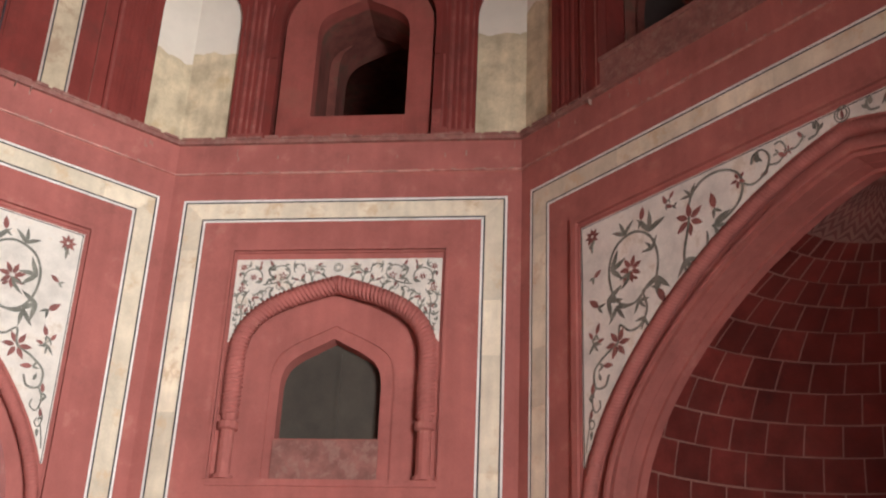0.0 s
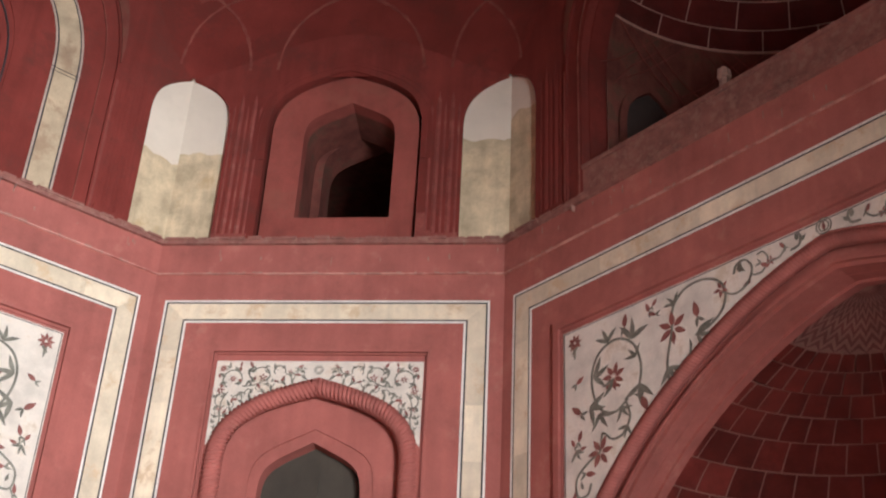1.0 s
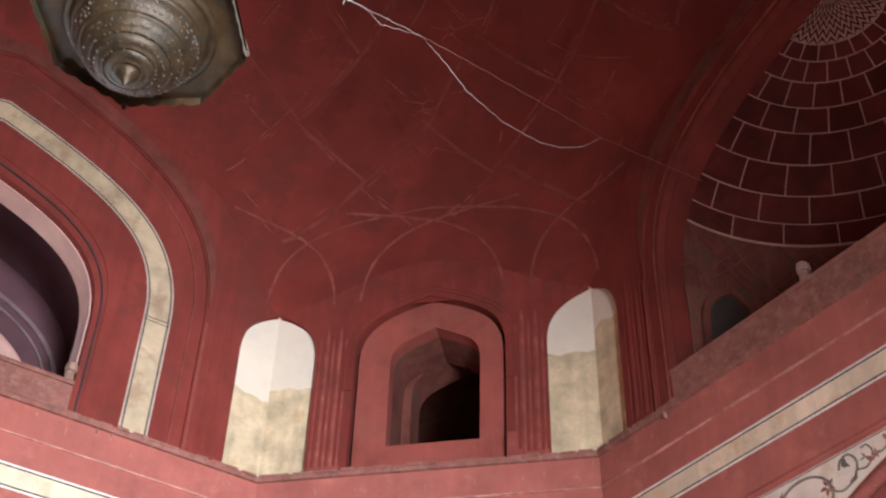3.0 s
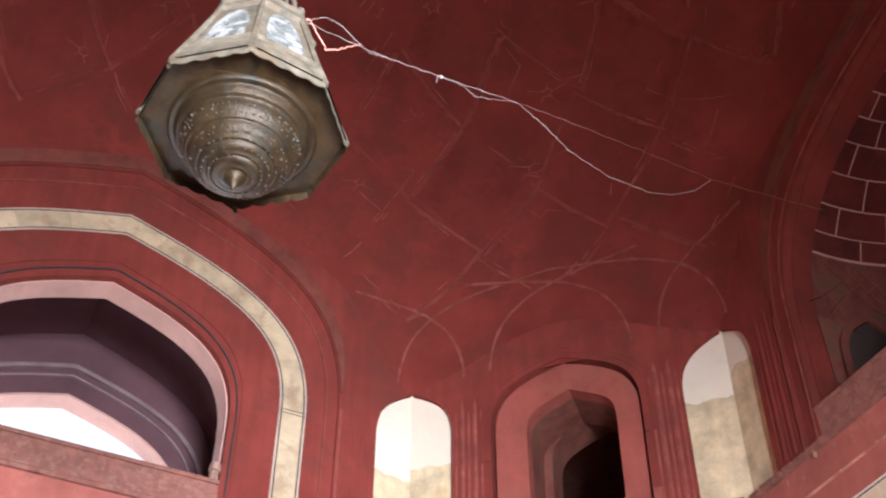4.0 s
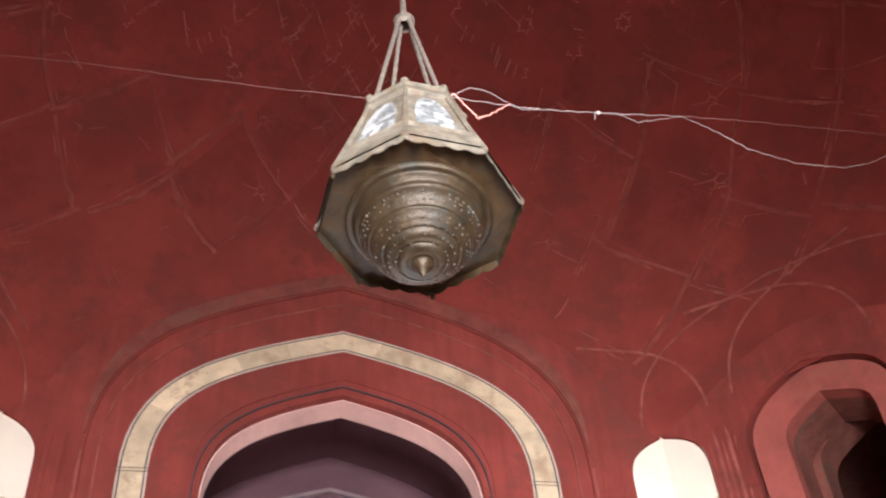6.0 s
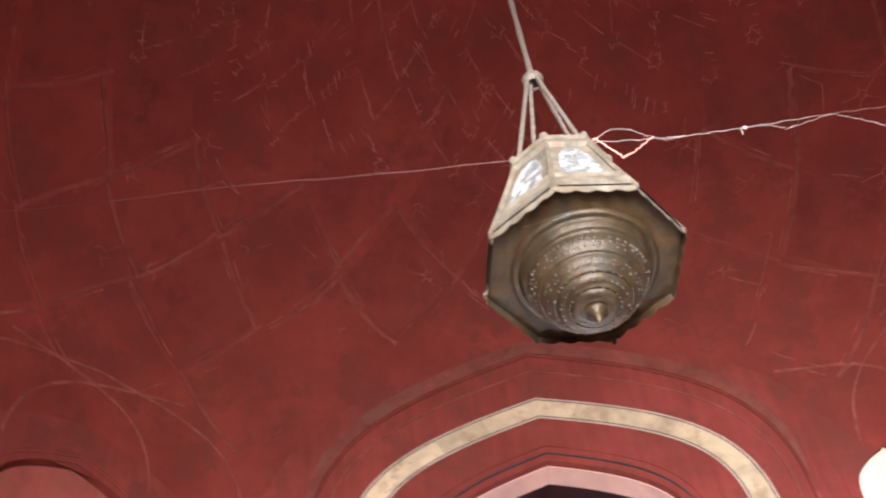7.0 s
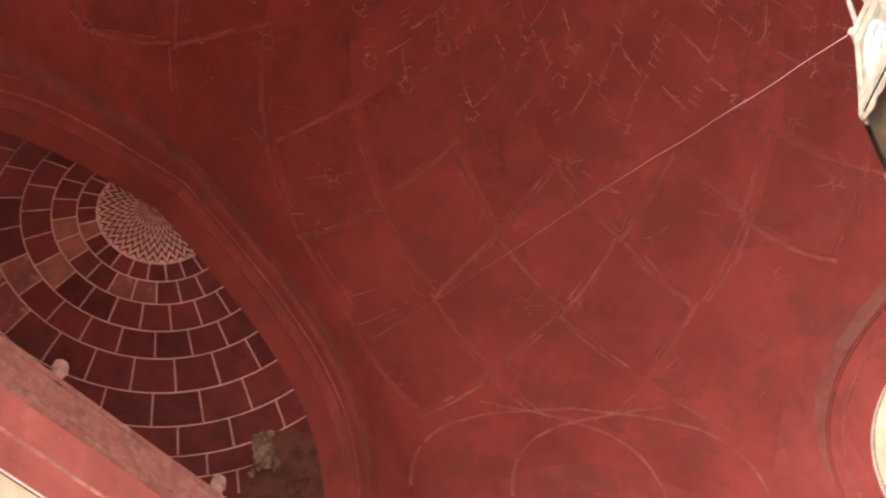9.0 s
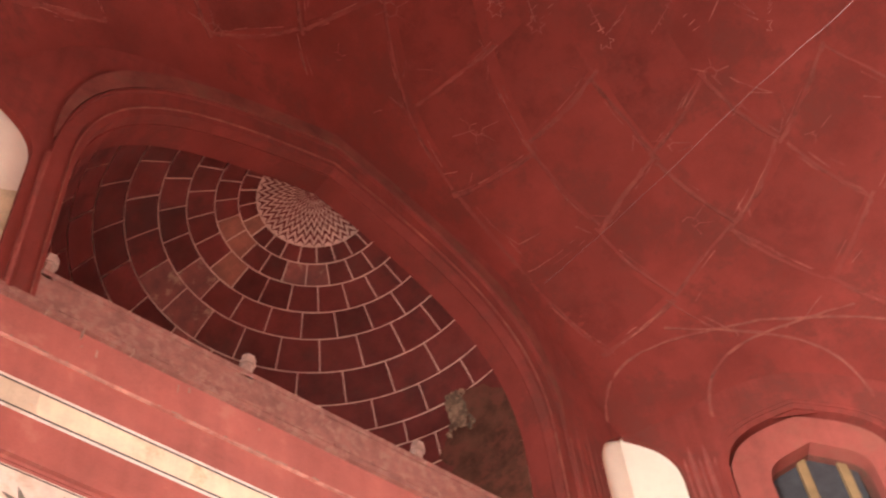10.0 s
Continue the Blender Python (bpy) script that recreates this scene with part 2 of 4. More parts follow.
    for i in (0, -1):
        bm.faces.new((f[0][i], f[1][i], f[3][i], f[2][i]))
    return bm


def band(path, a, b, y0, y1):
    return strip(bmesh.new(), offset(path, a), offset(path, b), y0, y1)


def divide(path, length):
    """The path with points no further apart than length, its own points kept."""
    out = [path[0]]
    for p, q in zip(path, path[1:]):
        k = max(1, math.ceil(math.dist(p, q) / length))
        out += [(p[0] + (q[0] - p[0]) * i / k, p[1] + (q[1] - p[1]) * i / k) for i in range(1, k + 1)]
    return out


def marble_band(path, width, y, parent, block=0.75, stone=MARBLE, rim=WHITE):
    """A framing band: white fillets, black lines and cream marble blocks; the path is its outer edge, the band lies to its left."""
    part("white_fillet", band(path, 0, 0.028, y - 0.006, y + 0.01), rim, parent)
    part("black_line", band(path, 0.028, 0.049, y - 0.004, y + 0.01), BLACK, parent)
    part("black_line", band(path, width - 0.049, width - 0.028, y - 0.004, y + 0.01), BLACK, parent)
    part("white_fillet", band(path, width - 0.028, width, y - 0.006, y + 0.01), rim, parent)
    fine = divide(path, block)
    a, b = offset(fine, 0.050), offset(fine, width - 0.050)
    start, run = 0, 0.0
    for i in range(1, len(fine)):
        run += math.dist(fine[i - 1], fine[i])
        if run > block * random.uniform(0.75, 1.2) or i == len(fine) - 1:
            part("marble_block", strip(bmesh.new(), a[start:i + 1], b[start:i + 1], y - 0.006, y + 0.01), stone, parent)
            start, run = i, 0.0


def tube(bm, pts, r, sides=8, twist=0.0, ridge=0.0, strands=4, flat=1.0, closed_ends=True):
    """A round bar through points; with ridge and twist it becomes a rope."""
    rings, run = [], 0.0
    pts = [Vector(p) for p in pts]
    ref = None
    for i, p in enumerate(pts):
        d = (pts[min(i + 1, len(pts) - 1)] - pts[max(i - 1, 0)]).normalized()
        if ref is None:
            ref = Vector((0, 1, 0)) if abs(d.y) < 0.9 else Vector((1, 0, 0))
        s = d.cross(ref).normalized()
        ref = s.cross(d).normalized()
        if i:
            run += (p - pts[i - 1]).length
        ring = []
        rad = r[i] if isinstance(r, (list, tuple)) else r
        for k in range(sides):
            a = 2 * math.pi * k / sides
            q = rad * (1 + ridge * math.cos(strands * (a + twist * run)))
            ring.append(bm.verts.new(p + s * q * math.cos(a) + ref * q * flat * math.sin(a)))
        rings.append(ring)
    for a, b in zip(rings, rings[1:]):
        for k in range(sides):
            bm.faces.new((a[k - 1], a[k], b[k], b[k - 1]))
    if closed_ends:
        bm.faces.new(rings[0]), bm.faces.new(rings[-1])
    return bm


def lathe(bm, profile, n=48):
    """A turned body about z from (radius, z) pairs."""
    rings = []
    for r, z in profile:
        rings.append([bm.verts.new((r * math.cos(2 * math.pi * k / n), r * math.sin(2 * math.pi * k / n), z)) for k in range(n)])
    for a, b in zip(rings, rings[1:]):
        for k in range(n):
            bm.faces.new((a[k - 1], a[k], b[k], b[k - 1]))
    return bm


def rope_arch(w, z0, zs, za, y, r, parent, bend=STEEP, ridge=0.2):
    """The twisted stone roll round an arch, on colonnettes with small bases."""
    low = zs - 0.75
    path = divide(arch(w, low, zs, za, 24, bend), 0.010)
    smooth(part("rope_moulding", tube(bmesh.new(), [(u, y, z) for u, z in path], r, 14, twist=4.0 / r, ridge=ridge, strands=3), RED, parent))
    for s in (-1, 1):
        heights = ((z0, 1.25), (z0 + 0.05, 1.25), (z0 + 0.06, 0.85), (low - 0.18, 0.85), (low - 0.16, 1.2), (low - 0.08, 1.2), (low - 0.06, 0.85), (low + 0.03, 1.0))
        bm = tube(bmesh.new(), [(s * w, y, z) for z, k in heights], [r * k for z, k in heights], 12)
        part("colonnette", bm, RED, parent)


# ---- inlay drawing: stems, leaves and blossoms lying in a wall's plane ----
class Inlay:
    def __init__(self, y):
        self.y, self.n, self.green, self.red = y, 0, bmesh.new(), bmesh.new()

    def level(self):
        self.n = (self.n + 1) % 24
        return self.y - 0.00025 * self.n

    def shape(self, bm, pts):
        y = self.level()
        f = [bm.verts.new((u, y, z)) for u, z in pts]
        b = [bm.verts.new((u, self.y + 0.006, z)) for u, z in pts]
        bm.faces.new(f)
        for i in range(len(f)):
            bm.faces.new((f[i - 1], f[i], b[i], b[i - 1]))

    def stem(self, pts, w):
        n = len(pts)
        a = offset(pts, w / 2)
        b = offset(pts, -w / 2)
        strip(self.green, a, b, self.level(), self.y + 0.006)

    def vine(self, pts, w):
        """A smooth stem through a few points."""
        p = [Vector(q) for q in pts]
        p = [2 * p[0] - p[1]] + p + [2 * p[-1] - p[-2]]
        out = []
        for a, b, c, d in zip(p, p[1:], p[2:], p[3:]):
            for i in range(6):
                t = i / 6
                v = 0.5 * (2 * b + (c - a) * t + (2 * a - 5 * b + 4 * c - d) * t * t + (3 * b - a - 3 * c + d) * t ** 3)
                out.append((v.x, v.y))
        out.append(tuple(p[-2]))
        self.stem(out, w)

    def curl(self, u, z, r, a0, a1, w, shrink=0.75):
        pts = []
        for i in range(19):
            k = i / 18
            a, q = radians(a0 + (a1 - a0) * k), r * (1 - (1 - shrink) * k)
            pts.append((u + q * math.cos(a), z + q * math.sin(a)))
        self.stem(pts, w)
        return pts

    def leaf(self, u, z, angle, length, width, red=False, bend=0.25):
        a = radians(angle)
        c, s = math.cos(a), math.sin(a)
        left, right = [], []
        for i in range(7):
            k = i / 6
            h = width / 2 * math.sin(math.pi * k ** 0.8)
            mid = bend * length * k * k
            left.append((k * length, mid + h))
            right.append((k * length, mid - h))
        pts = left + right[-2:0:-1]
        self.shape(self.red if red else self.green, [(u + c * p - s * q, z + s * p + c * q) for p, q in pts])

    def flower(self, u, z, r, petals=6, turn=0.0):
        for i in range(petals):
            a = radians(turn + 360 * i / petals)
            self.leaf(u + 0.14 * r * math.cos(a), z + 0.14 * r * math.sin(a), turn + 360 * i / petals, r * 0.86, r * 0.36, True, 0.05)

    def spray(self, u, z, angle, size):
        for d in (-42, 0, 42):
            self.leaf(u, z, angle + d, size, size * 0.25, False, 0.2 if d >= 0 else -0.2)

    def bud(self, u, z, angle, size):
        self.leaf(u, z, angle, size, size * 0.42, True, 0.0)
        self.leaf(u, z, angle + 150, size * 0.6, size * 0.2)
        self.leaf(u, z, angle - 150, size * 0.6, size * 0.2)


def wave(p, q, amp, n, turns):
    out = []
    d = Vector((q[0] - p[0], q[1] - p[1]))
    nrm = Vector((-d.y, d.x)).normalized()
    for i in range(n + 1):
        k = i / n
        v = Vector(p) + d * k + nrm * amp * math.sin(2 * math.pi * turns * k)
        out.append((v.x, v.y))
    return out


def big_spandrel(y, parent):
    ink = Inlay(y)
    for s in (-1, 1):
        def turn(a):
            return a if s > 0 else 180 - a

        def leaf(u, z, a, length, w, red=False, bend=0.25):
            ink.leaf(s * u, z, turn(a), length, w, red, bend * s)

        def vine(w, *pts):
            ink.vine([(s * u, z) for u, z in pts], w)

        def spray(u, z, a, size):
            ink.spray(s * u, z, turn(a), size)

        def bud(u, z, a, size):
            ink.bud(s * u, z, turn(a), size)
        # great scroll by the corner with its blossom
        vine(0.030, (2.44, 7.06), (2.40, 7.34), (2.50, 7.62), (2.74, 7.76), (3.00, 7.68), (3.12, 7.46), (3.10, 7.18), (2.98, 6.97), (2.78, 6.90), (2.60, 7.00))
        ink.flower(s * 2.80, 7.32, 0.17, 7, 17)
        leaf(2.80, 7.28, 300, 0.22, 0.05), leaf(2.78, 7.30, 330, 0.2, 0.045), leaf(2.70, 7.18, 20, 0.1, 0.04, True)
        for u, z, a, q in ((2.88, 7.76, 80, 0.20), (2.52, 7.68, 105, 0.26), (3.10, 7.40, 170, 0.24), (3.16, 7.06, 205, 0.24), (3.02, 6.95, 250, 0.22), (2.42, 7.12, 280, 0.26),
                           (2.47, 7.45, 60, 0.16), (2.70, 6.92, 240, 0.16)):
            spray(u, z, a, q)
        for u, z, a, q in ((2.62, 7.86, 100, 0.17), (3.30, 7.02, 40, 0.18), (3.36, 7.40, 150, 0.13), (2.40, 6.96, 250, 0.20), (2.25, 7.92, 70, 0.13), (2.16, 7.86, 20, 0.11), (2.20, 7.97, 130, 0.10)):
            bud(u, z, a, q)
        ink.flower(s * 3.38, 7.93, 0.11, 8, 5)
        leaf(3.40, 7.86, 250, 0.14, 0.04), leaf(3.34, 7.88, 300, 0.12, 0.035)
        # stem towards the crown, through the six-petalled blossom
        vine(0.026, (2.02, 7.02), (2.03, 7.25), (1.95, 7.58), (1.92, 7.84), (1.76, 8.00), (1.52, 8.03), (1.31, 7.94), (1.22, 7.78), (1.28, 7.58), (1.46, 7.46), (1.64, 7.42))
        ink.flower(s * 1.94, 7.61, 0.20, 6, 30)
        for u, z, a, q in ((2.02, 7.18, 250, 0.22), (1.90, 7.88, 60, 0.15), (1.62, 7.42, 200, 0.18)):
            spray(u, z, a, q)
        bud(1.60, 7.62, 80, 0.2), leaf(1.62, 7.42, 140, 0.24, 0.07), leaf(1.72, 7.40, 250, 0.22, 0.03, False, 0.6)
        ink.flower(s * 1.27, 7.82, 0.10, 5, 40)
        vine(0.022, (1.26, 7.78), (1.10, 7.70), (0.94, 7.76), (0.87, 7.92), (0.95, 8.04), (1.06, 8.02), (1.10, 7.93))
        leaf(1.02, 7.92, 80, 0.13, 0.06), leaf(1.06, 7.98, 200, 0.12, 0.05), leaf(0.9, 7.78, 330, 0.1, 0.05, True)
        vine(0.020, (0.90, 7.84), (0.76, 7.82), (0.67, 7.93), (0.72, 8.04), (0.80, 8.04))
        bud(0.76, 7.92, 220, 0.12), ink.flower(s * 0.64, 7.90, 0.06, 5, 10)
        vine(0.018, (0.66, 7.90), (0.54, 7.90), (0.46, 7.98), (0.50, 8.05))
        bud(0.47, 7.98, 60, 0.09)
        vine(0.024, (0.40, 7.92), (0.30, 7.94), (0.27, 8.03), (0.30, 8.08))
        leaf(0.30, 8.0, 60, 0.09, 0.05), leaf(0.27, 7.97, 120, 0.08, 0.04)
        # stem down beside the jamb
        vine(0.024, (2.62, 6.96), (2.58, 6.78), (2.68, 6.62), (2.84, 6.60), (2.98, 6.70), (3.02, 6.51), (3.20, 6.42), (3.37, 6.28), (3.36, 6.08), (3.22, 6.06), (3.16, 6.18))
        ink.flower(s * 3.02, 6.50, 0.18, 6, 0)
        for u, z, a, q in ((3.34, 6.70, 110, 0.14), (3.40, 6.66, 60, 0.11), (3.32, 6.60, 170, 0.1), (3.24, 6.30, 190, 0.15), (3.42, 6.02, 100, 0.12), (3.44, 5.74, 95, 0.10)):
            bud(u, z, a, q)
        spray(3.38, 6.60, 250, 0.13), spray(2.62, 6.70, 300, 0.14)
        vine(0.018, (3.36, 6.08), (3.42, 5.95), (3.38, 5.80), (3.30, 5.84), (3.31, 5.92))
        vine(0.016, (3.40, 5.86), (3.47, 5.74), (3.44, 5.62), (3.39, 5.66), (3.41, 5.72))
        vine(0.014, (3.46, 5.66), (3.50, 5.50), (3.52, 5.38))
        leaf(3.40, 5.92, 30, 0.1, 0.04), leaf(3.44, 5.60, 260, 0.1, 0.04), leaf(3.28, 6.14, 60, 0.1, 0.04)
    for r in (0.055, 0.085):
        ink.curl(0, 8.03, r, 0, 360, 0.012, 1.0)
    ink.leaf(0, 7.98, 90, 0.1, 0.035, True, 0)
    part("vine_inlay", ink.green, GREEN, parent, "dark green stone vine scrolls")
    part("blossom_inlay", ink.red, PETAL, parent, "maroon stone blossoms")


def small_spandrel(y, parent):
    ink = Inlay(y)
    for s in (-1, 1):
        def turn(a):
            return a if s > 0 else 180 - a
        ink.curl(s * 1.08, 7.88, 0.13, turn(-60), turn(230), 0.017, 0.85)
        ink.curl(s * 0.72, 7.93, 0.12, turn(20), turn(240), 0.015, 0.8)
        ink.curl(s * 0.50, 7.99, 0.08, turn(200), turn(-40), 0.013, 0.8)
        ink.curl(s * 1.18, 7.58, 0.10, turn(100), turn(-120), 0.015, 0.8)
        ink.stem([(s * u, z) for u, z in wave((0.95, 7.78), (0.60, 7.90), 0.03, 10, 0.6)], 0.014)
        ink.stem([(s * u, z) for u, z in wave((0.42, 7.95), (0.16, 8.02), 0.025, 10, 1.0)], 0.012)
        ink.stem([(s * u, z) for u, z in wave((1.12, 7.70), (1.26, 7.15), 0.035, 14, 1.0)], 0.014)
        for u, z, r, k in ((1.08, 7.88, 0.05, 6), (0.70, 7.90, 0.06, 5), (1.22, 7.72, 0.055, 6), (1.20, 7.48, 0.05, 6), (0.36, 7.98, 0.035, 5), (1.22, 8.02, 0.05, 7)):
            ink.flower(s * u, z, r, k, 15)
        for u, z, a, q in ((0.90, 8.0, 200, 0.11), (0.88, 7.86, 240, 0.10), (1.12, 8.04, 20, 0.08), (1.25, 7.35, 100, 0.08), (0.58, 8.04, 160, 0.07), (0.98, 7.70, 240, 0.09), (1.27, 7.62, 60, 0.07)):
            ink.spray(s * u, z, turn(a), q)
        for u, z, a, q in ((0.84, 8.04, 60, 0.09), (0.56, 7.86, 200, 0.07), (0.26, 8.04, 150, 0.07), (1.24, 7.22, 250, 0.08), (1.0, 8.05, 100, 0.07), (1.05, 7.62, 280, 0.08)):
            ink.bud(s * u, z, turn(a), q)
        for u, z, a, q in ((1.26, 7.95, 200, 0.10), (1.24, 7.80, 150, 0.10), (1.0, 7.98, 30, 0.10), (0.96, 7.84, 330, 0.10), (0.80, 7.86, 30, 0.09), (0.63, 7.97, 20, 0.07), (0.44, 8.03, 30, 0.06),
                           (1.28, 7.48, 150, 0.08), (1.14, 7.66, 330, 0.08), (1.27, 7.28, 70, 0.07), (0.22, 8.0, 200, 0.06), (0.68, 8.06, 180, 0.06)):
            ink.leaf(s * u, z, turn(a), q, q * 0.42, False, 0.2 * s)
            ink.leaf(s * u, z, turn(a + 70), q * 0.7, q * 0.3, q > 0.08, -0.2 * s)
        edge = half_arch(1.30, 6.80, 7.91, 40)[::-1]
        for i, u in enumerate((0.22, 0.34, 0.47, 0.60, 0.73, 0.86, 0.98, 1.08, 1.16)):
            low = float(np.interp(u, [p[0] for p in edge], [p[1] for p in edge]))
            q = min(0.10, (8.12 - low) * 0.42)
            z = low + 0.035 + q * 0.5
            ink.leaf(s * u, z, turn(200 + 40 * (i % 2)), q, q * 0.36, False, 0.35 * s)
            ink.leaf(s * u, z, turn(20 + 60 * (i % 3)), q * 0.9, q * 0.34, i % 2 == 0, -0.3 * s)
            ink.curl(s * u, z + 0.02, q * 0.55, turn(-30 + 70 * i), turn(200 + 70 * i), 0.010, 0.7)
    for r in (0.035, 0.055):
        ink.curl(0, 8.01, r, 0, 360, 0.01, 1.0)
    part("vine_inlay", ink.green, GREEN, parent, "dark green stone vine scrolls")
    part("blossom_inlay", ink.red, PETAL, parent, "maroon stone blossoms")


# ---- the octagon: four wide sides and four narrow ones ----
RC, RD = 7.88, 8.845
HC, HD = 4.63, 2.30
TAN = math.tan(math.radians(22.5))
LEDGE_Z = 9.88
Z0, DOME_A, DOME_B = 12.0, 9.15, 8.2


def turned(deg):
    return pose(0, 0, 0, 0, 0, deg)


def wall(name, deg, bm, mat, label):
    ob = part(name, bm, mat, None, m=turned(deg))
    return tagged(ob, label, "wall", kind="structure")


def cornice(h, r, parent):
    """Frieze, thin string and rough lip, mitred into the neighbours."""
    for name, p, z0, z1, mat in (("string_course", 0.03, 9.358, 9.375, EDGE), ("frieze", 0.02, 9.375, 9.80, RED), ("ledge_lip", 0.07, 9.80, LEDGE_Z, LEDGE)):
        bm = bmesh.new()
        v = [bm.verts.new((s * (h - (0 if k else p) * TAN), r - (0 if k else p), z)) for z in (z0, z1) for k in (0, 1) for s in (-1, 1)]
        bmesh.ops.convex_hull(bm, input=v)
        part(name, bm, mat, parent)
    bm = bmesh.new()
    x0, n = -h + 0.05, int(h * 9)
    for i in range(n):
        a = x0 + (2 * h - 0.1) * i / n
        b = a + (2 * h - 0.1) / n * random.uniform(0.7, 1.0)
        box(bm, a, b, r - 0.07 - random.uniform(0.002, 0.02), r + 0.05, LEDGE_Z - 0.02, LEDGE_Z + random.uniform(0.004, 0.028))
    part("ledge_crust", bm, LEDGE, parent, "chipped uneven stone edge")
    bm = bmesh.new()
    for i in range(int(h * 14)):
        u, q = random.uniform(-h + 0.1, h - 0.1), random.uniform(0.008, 0.05) * random.choice((0.6, 1, 2.2))
        box(bm, u, u + q, r - 0.034, r, 9.368, 9.372 + random.uniform(0.004, 0.016))
        if i % 3 == 0:
            u, z = random.uniform(-h + 0.1, h - 0.1), random.uniform(9.6, 9.86)
            box(bm, u, u + random.uniform(0.006, 0.02), r - 0.024 - (0.05 if z > 9.8 else 0), r, z - random.uniform(0.01, 0.12), z)
    tagged(part("lime_flecks", bm, STUMP, parent, "pale droppings and chipped flecks"), kind="stuff")


def reeds(u0, u1, z0, z1, y, parent, count=5, stone=REED):
    step = (u1 - u0) / count
    for i in range(count):
        u = u0 + step * (i + 0.5)
        r = step * (0.44 if i % 2 else 0.30)
        part("reed", tube(bmesh.new(), [(u, y, z0), (u, y, z0 + 0.12), (u, y, z1 - 0.3), (u, y + 0.02, z1 + 0.15), (u, y + 0.03, z1 + 0.4)], [r * 1.25, r, r, r * 0.8, r * 0.3], 8), stone, parent)
    part("reed_base", box(bmesh.new(), u0, u1, y - 0.05, y + 0.03, z0, z0 + 0.10), stone, parent)


def niche_notch(h, w, side):
    """The half of a corner niche that lies on one wall, from its foot up to the corner."""
    pts = [(h - w, LEDGE_Z)] + [(h - u, z) for u, z in half_arch(w, 11.80, 12.66, 14, (0.52, 0.66, 0.76))]
    return [(side * u, z) for u, z in pts]


def corner_wall(h, w, hole, top, w_left=None):
    left = niche_notch(h, w_left or w, -1)
    right = niche_notch(h, w, 1)
    outline = right + [(h, top), (-h, top)] + left[::-1]
    return [outline, hole]


# narrow sides, ground floor
def narrow_lower(deg, name):
    y = RD
    panel = rect(-1.36, 1.36, 5.27, 8.24)
    ob = wall(name, deg, slab([rect(-HD, HD, 0, 9.40), panel], y, y + 0.4), RED, "red sandstone wall with marble framed arched window panel")
    cornice(HD, y, ob)
    marble_band([(2.12, 0.3), (2.12, 8.975), (-2.12, 8.975), (-2.12, 0.3)], 0.325, y, ob)
    opening = arch(1.20, 5.27, 6.80, 7.79)
    part("rebated_panel", slab([rect(-1.36, 1.36, 5.27, 8.24), opening], y + 0.05, y + 0.34), RED, ob)
    part("panel_fillet", band([(1.36, 5.27), (1.36, 8.24), (-1.36, 8.24), (-1.36, 5.27)], 0.0, 0.024, y + 0.018, y + 0.05), RED, ob)
    part("panel_fillet", band([(1.36, 5.27), (1.36, 8.24), (-1.36, 8.24), (-1.36, 5.27)], -0.035, 0.0, y - 0.022, y + 0.05), RED, ob)
    part("sill_panel", slab([rect(-0.66, 0.62, 5.27, 5.81)], y + 0.20, y + 0.224), LEDGE, ob, "dusty panel below the window")
    spandrel = [(1.315, 7.0)] + [(1.315, 8.13), (-1.315, 8.13), (-1.315, 7.0)] + [(-u, z) for u, z in half_arch(1.30, 6.80, 7.91) if z > 7.05] + [
        (u, z) for u, z in half_arch(1.30, 6.80, 7.91)[-2::-1] if z > 7.05]
    panel_ob = part("spandrel_panel", slab([spandrel], y + 0.038, y + 0.055), PANEL, ob, "white marble spandrel with floral inlay")
    small_spandrel(y + 0.034, panel_ob)
    rope_arch(1.19, 5.27, 6.80, 7.785, y + 0.06, 0.105, ob)
    inner = arch(0.77, 5.27, 6.50, 7.28, 14, PEAKED)
    window = [(u - 0.02, z) for u, z in arch(0.63, 5.83, 6.42, 7.12, 14, PEAKED)]
    part("recessed_wall", slab([arch(1.25, 5.20, 6.80, 7.82), inner], y + 0.20, y + 0.24), RED, ob)
    part("window_surround", slab([arch(0.82, 5.20, 6.52, 7.34, 14, PEAKED), window], y + 0.225, y + 0.52), RED, ob)
    part("sill_shelf", box(bmesh.new(), -1.36, 1.36, y - 0.02, y + 0.33, 5.19, 5.27), RED, ob)
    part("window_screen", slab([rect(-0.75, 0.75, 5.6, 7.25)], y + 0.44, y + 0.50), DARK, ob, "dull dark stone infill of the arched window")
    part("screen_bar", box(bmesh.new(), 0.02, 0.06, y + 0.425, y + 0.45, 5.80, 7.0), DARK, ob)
    return ob


def narrow_upper(deg, name, wooden=False):
    y = RD
    hole = arch(1.09, LEDGE_Z + 0.02, 11.75, 12.78)
    ob = wall(name, deg, slab(corner_wall(HD, 0.63, hole, 14.3), y, y + 0.16), UPPER, "red gallery wall with arched window between corner niches")
    opening = [(u + 0.06, z) for u, z in arch(0.65, 10.32, 11.62, 12.27, 14, PEAKED)]
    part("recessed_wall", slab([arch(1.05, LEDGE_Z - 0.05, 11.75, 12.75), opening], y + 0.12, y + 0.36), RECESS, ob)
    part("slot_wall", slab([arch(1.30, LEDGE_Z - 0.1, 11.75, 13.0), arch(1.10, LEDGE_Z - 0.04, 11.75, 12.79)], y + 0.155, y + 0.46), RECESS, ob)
    # dark sheet behind the slot paints the shade in its depth
    part("slot_back", slab([arch(1.2, LEDGE_Z - 0.05, 11.75, 12.9), arch(0.95, LEDGE_Z - 0.04, 11.7, 12.6)], y + 0.37, y + 0.45), SHADE, ob)
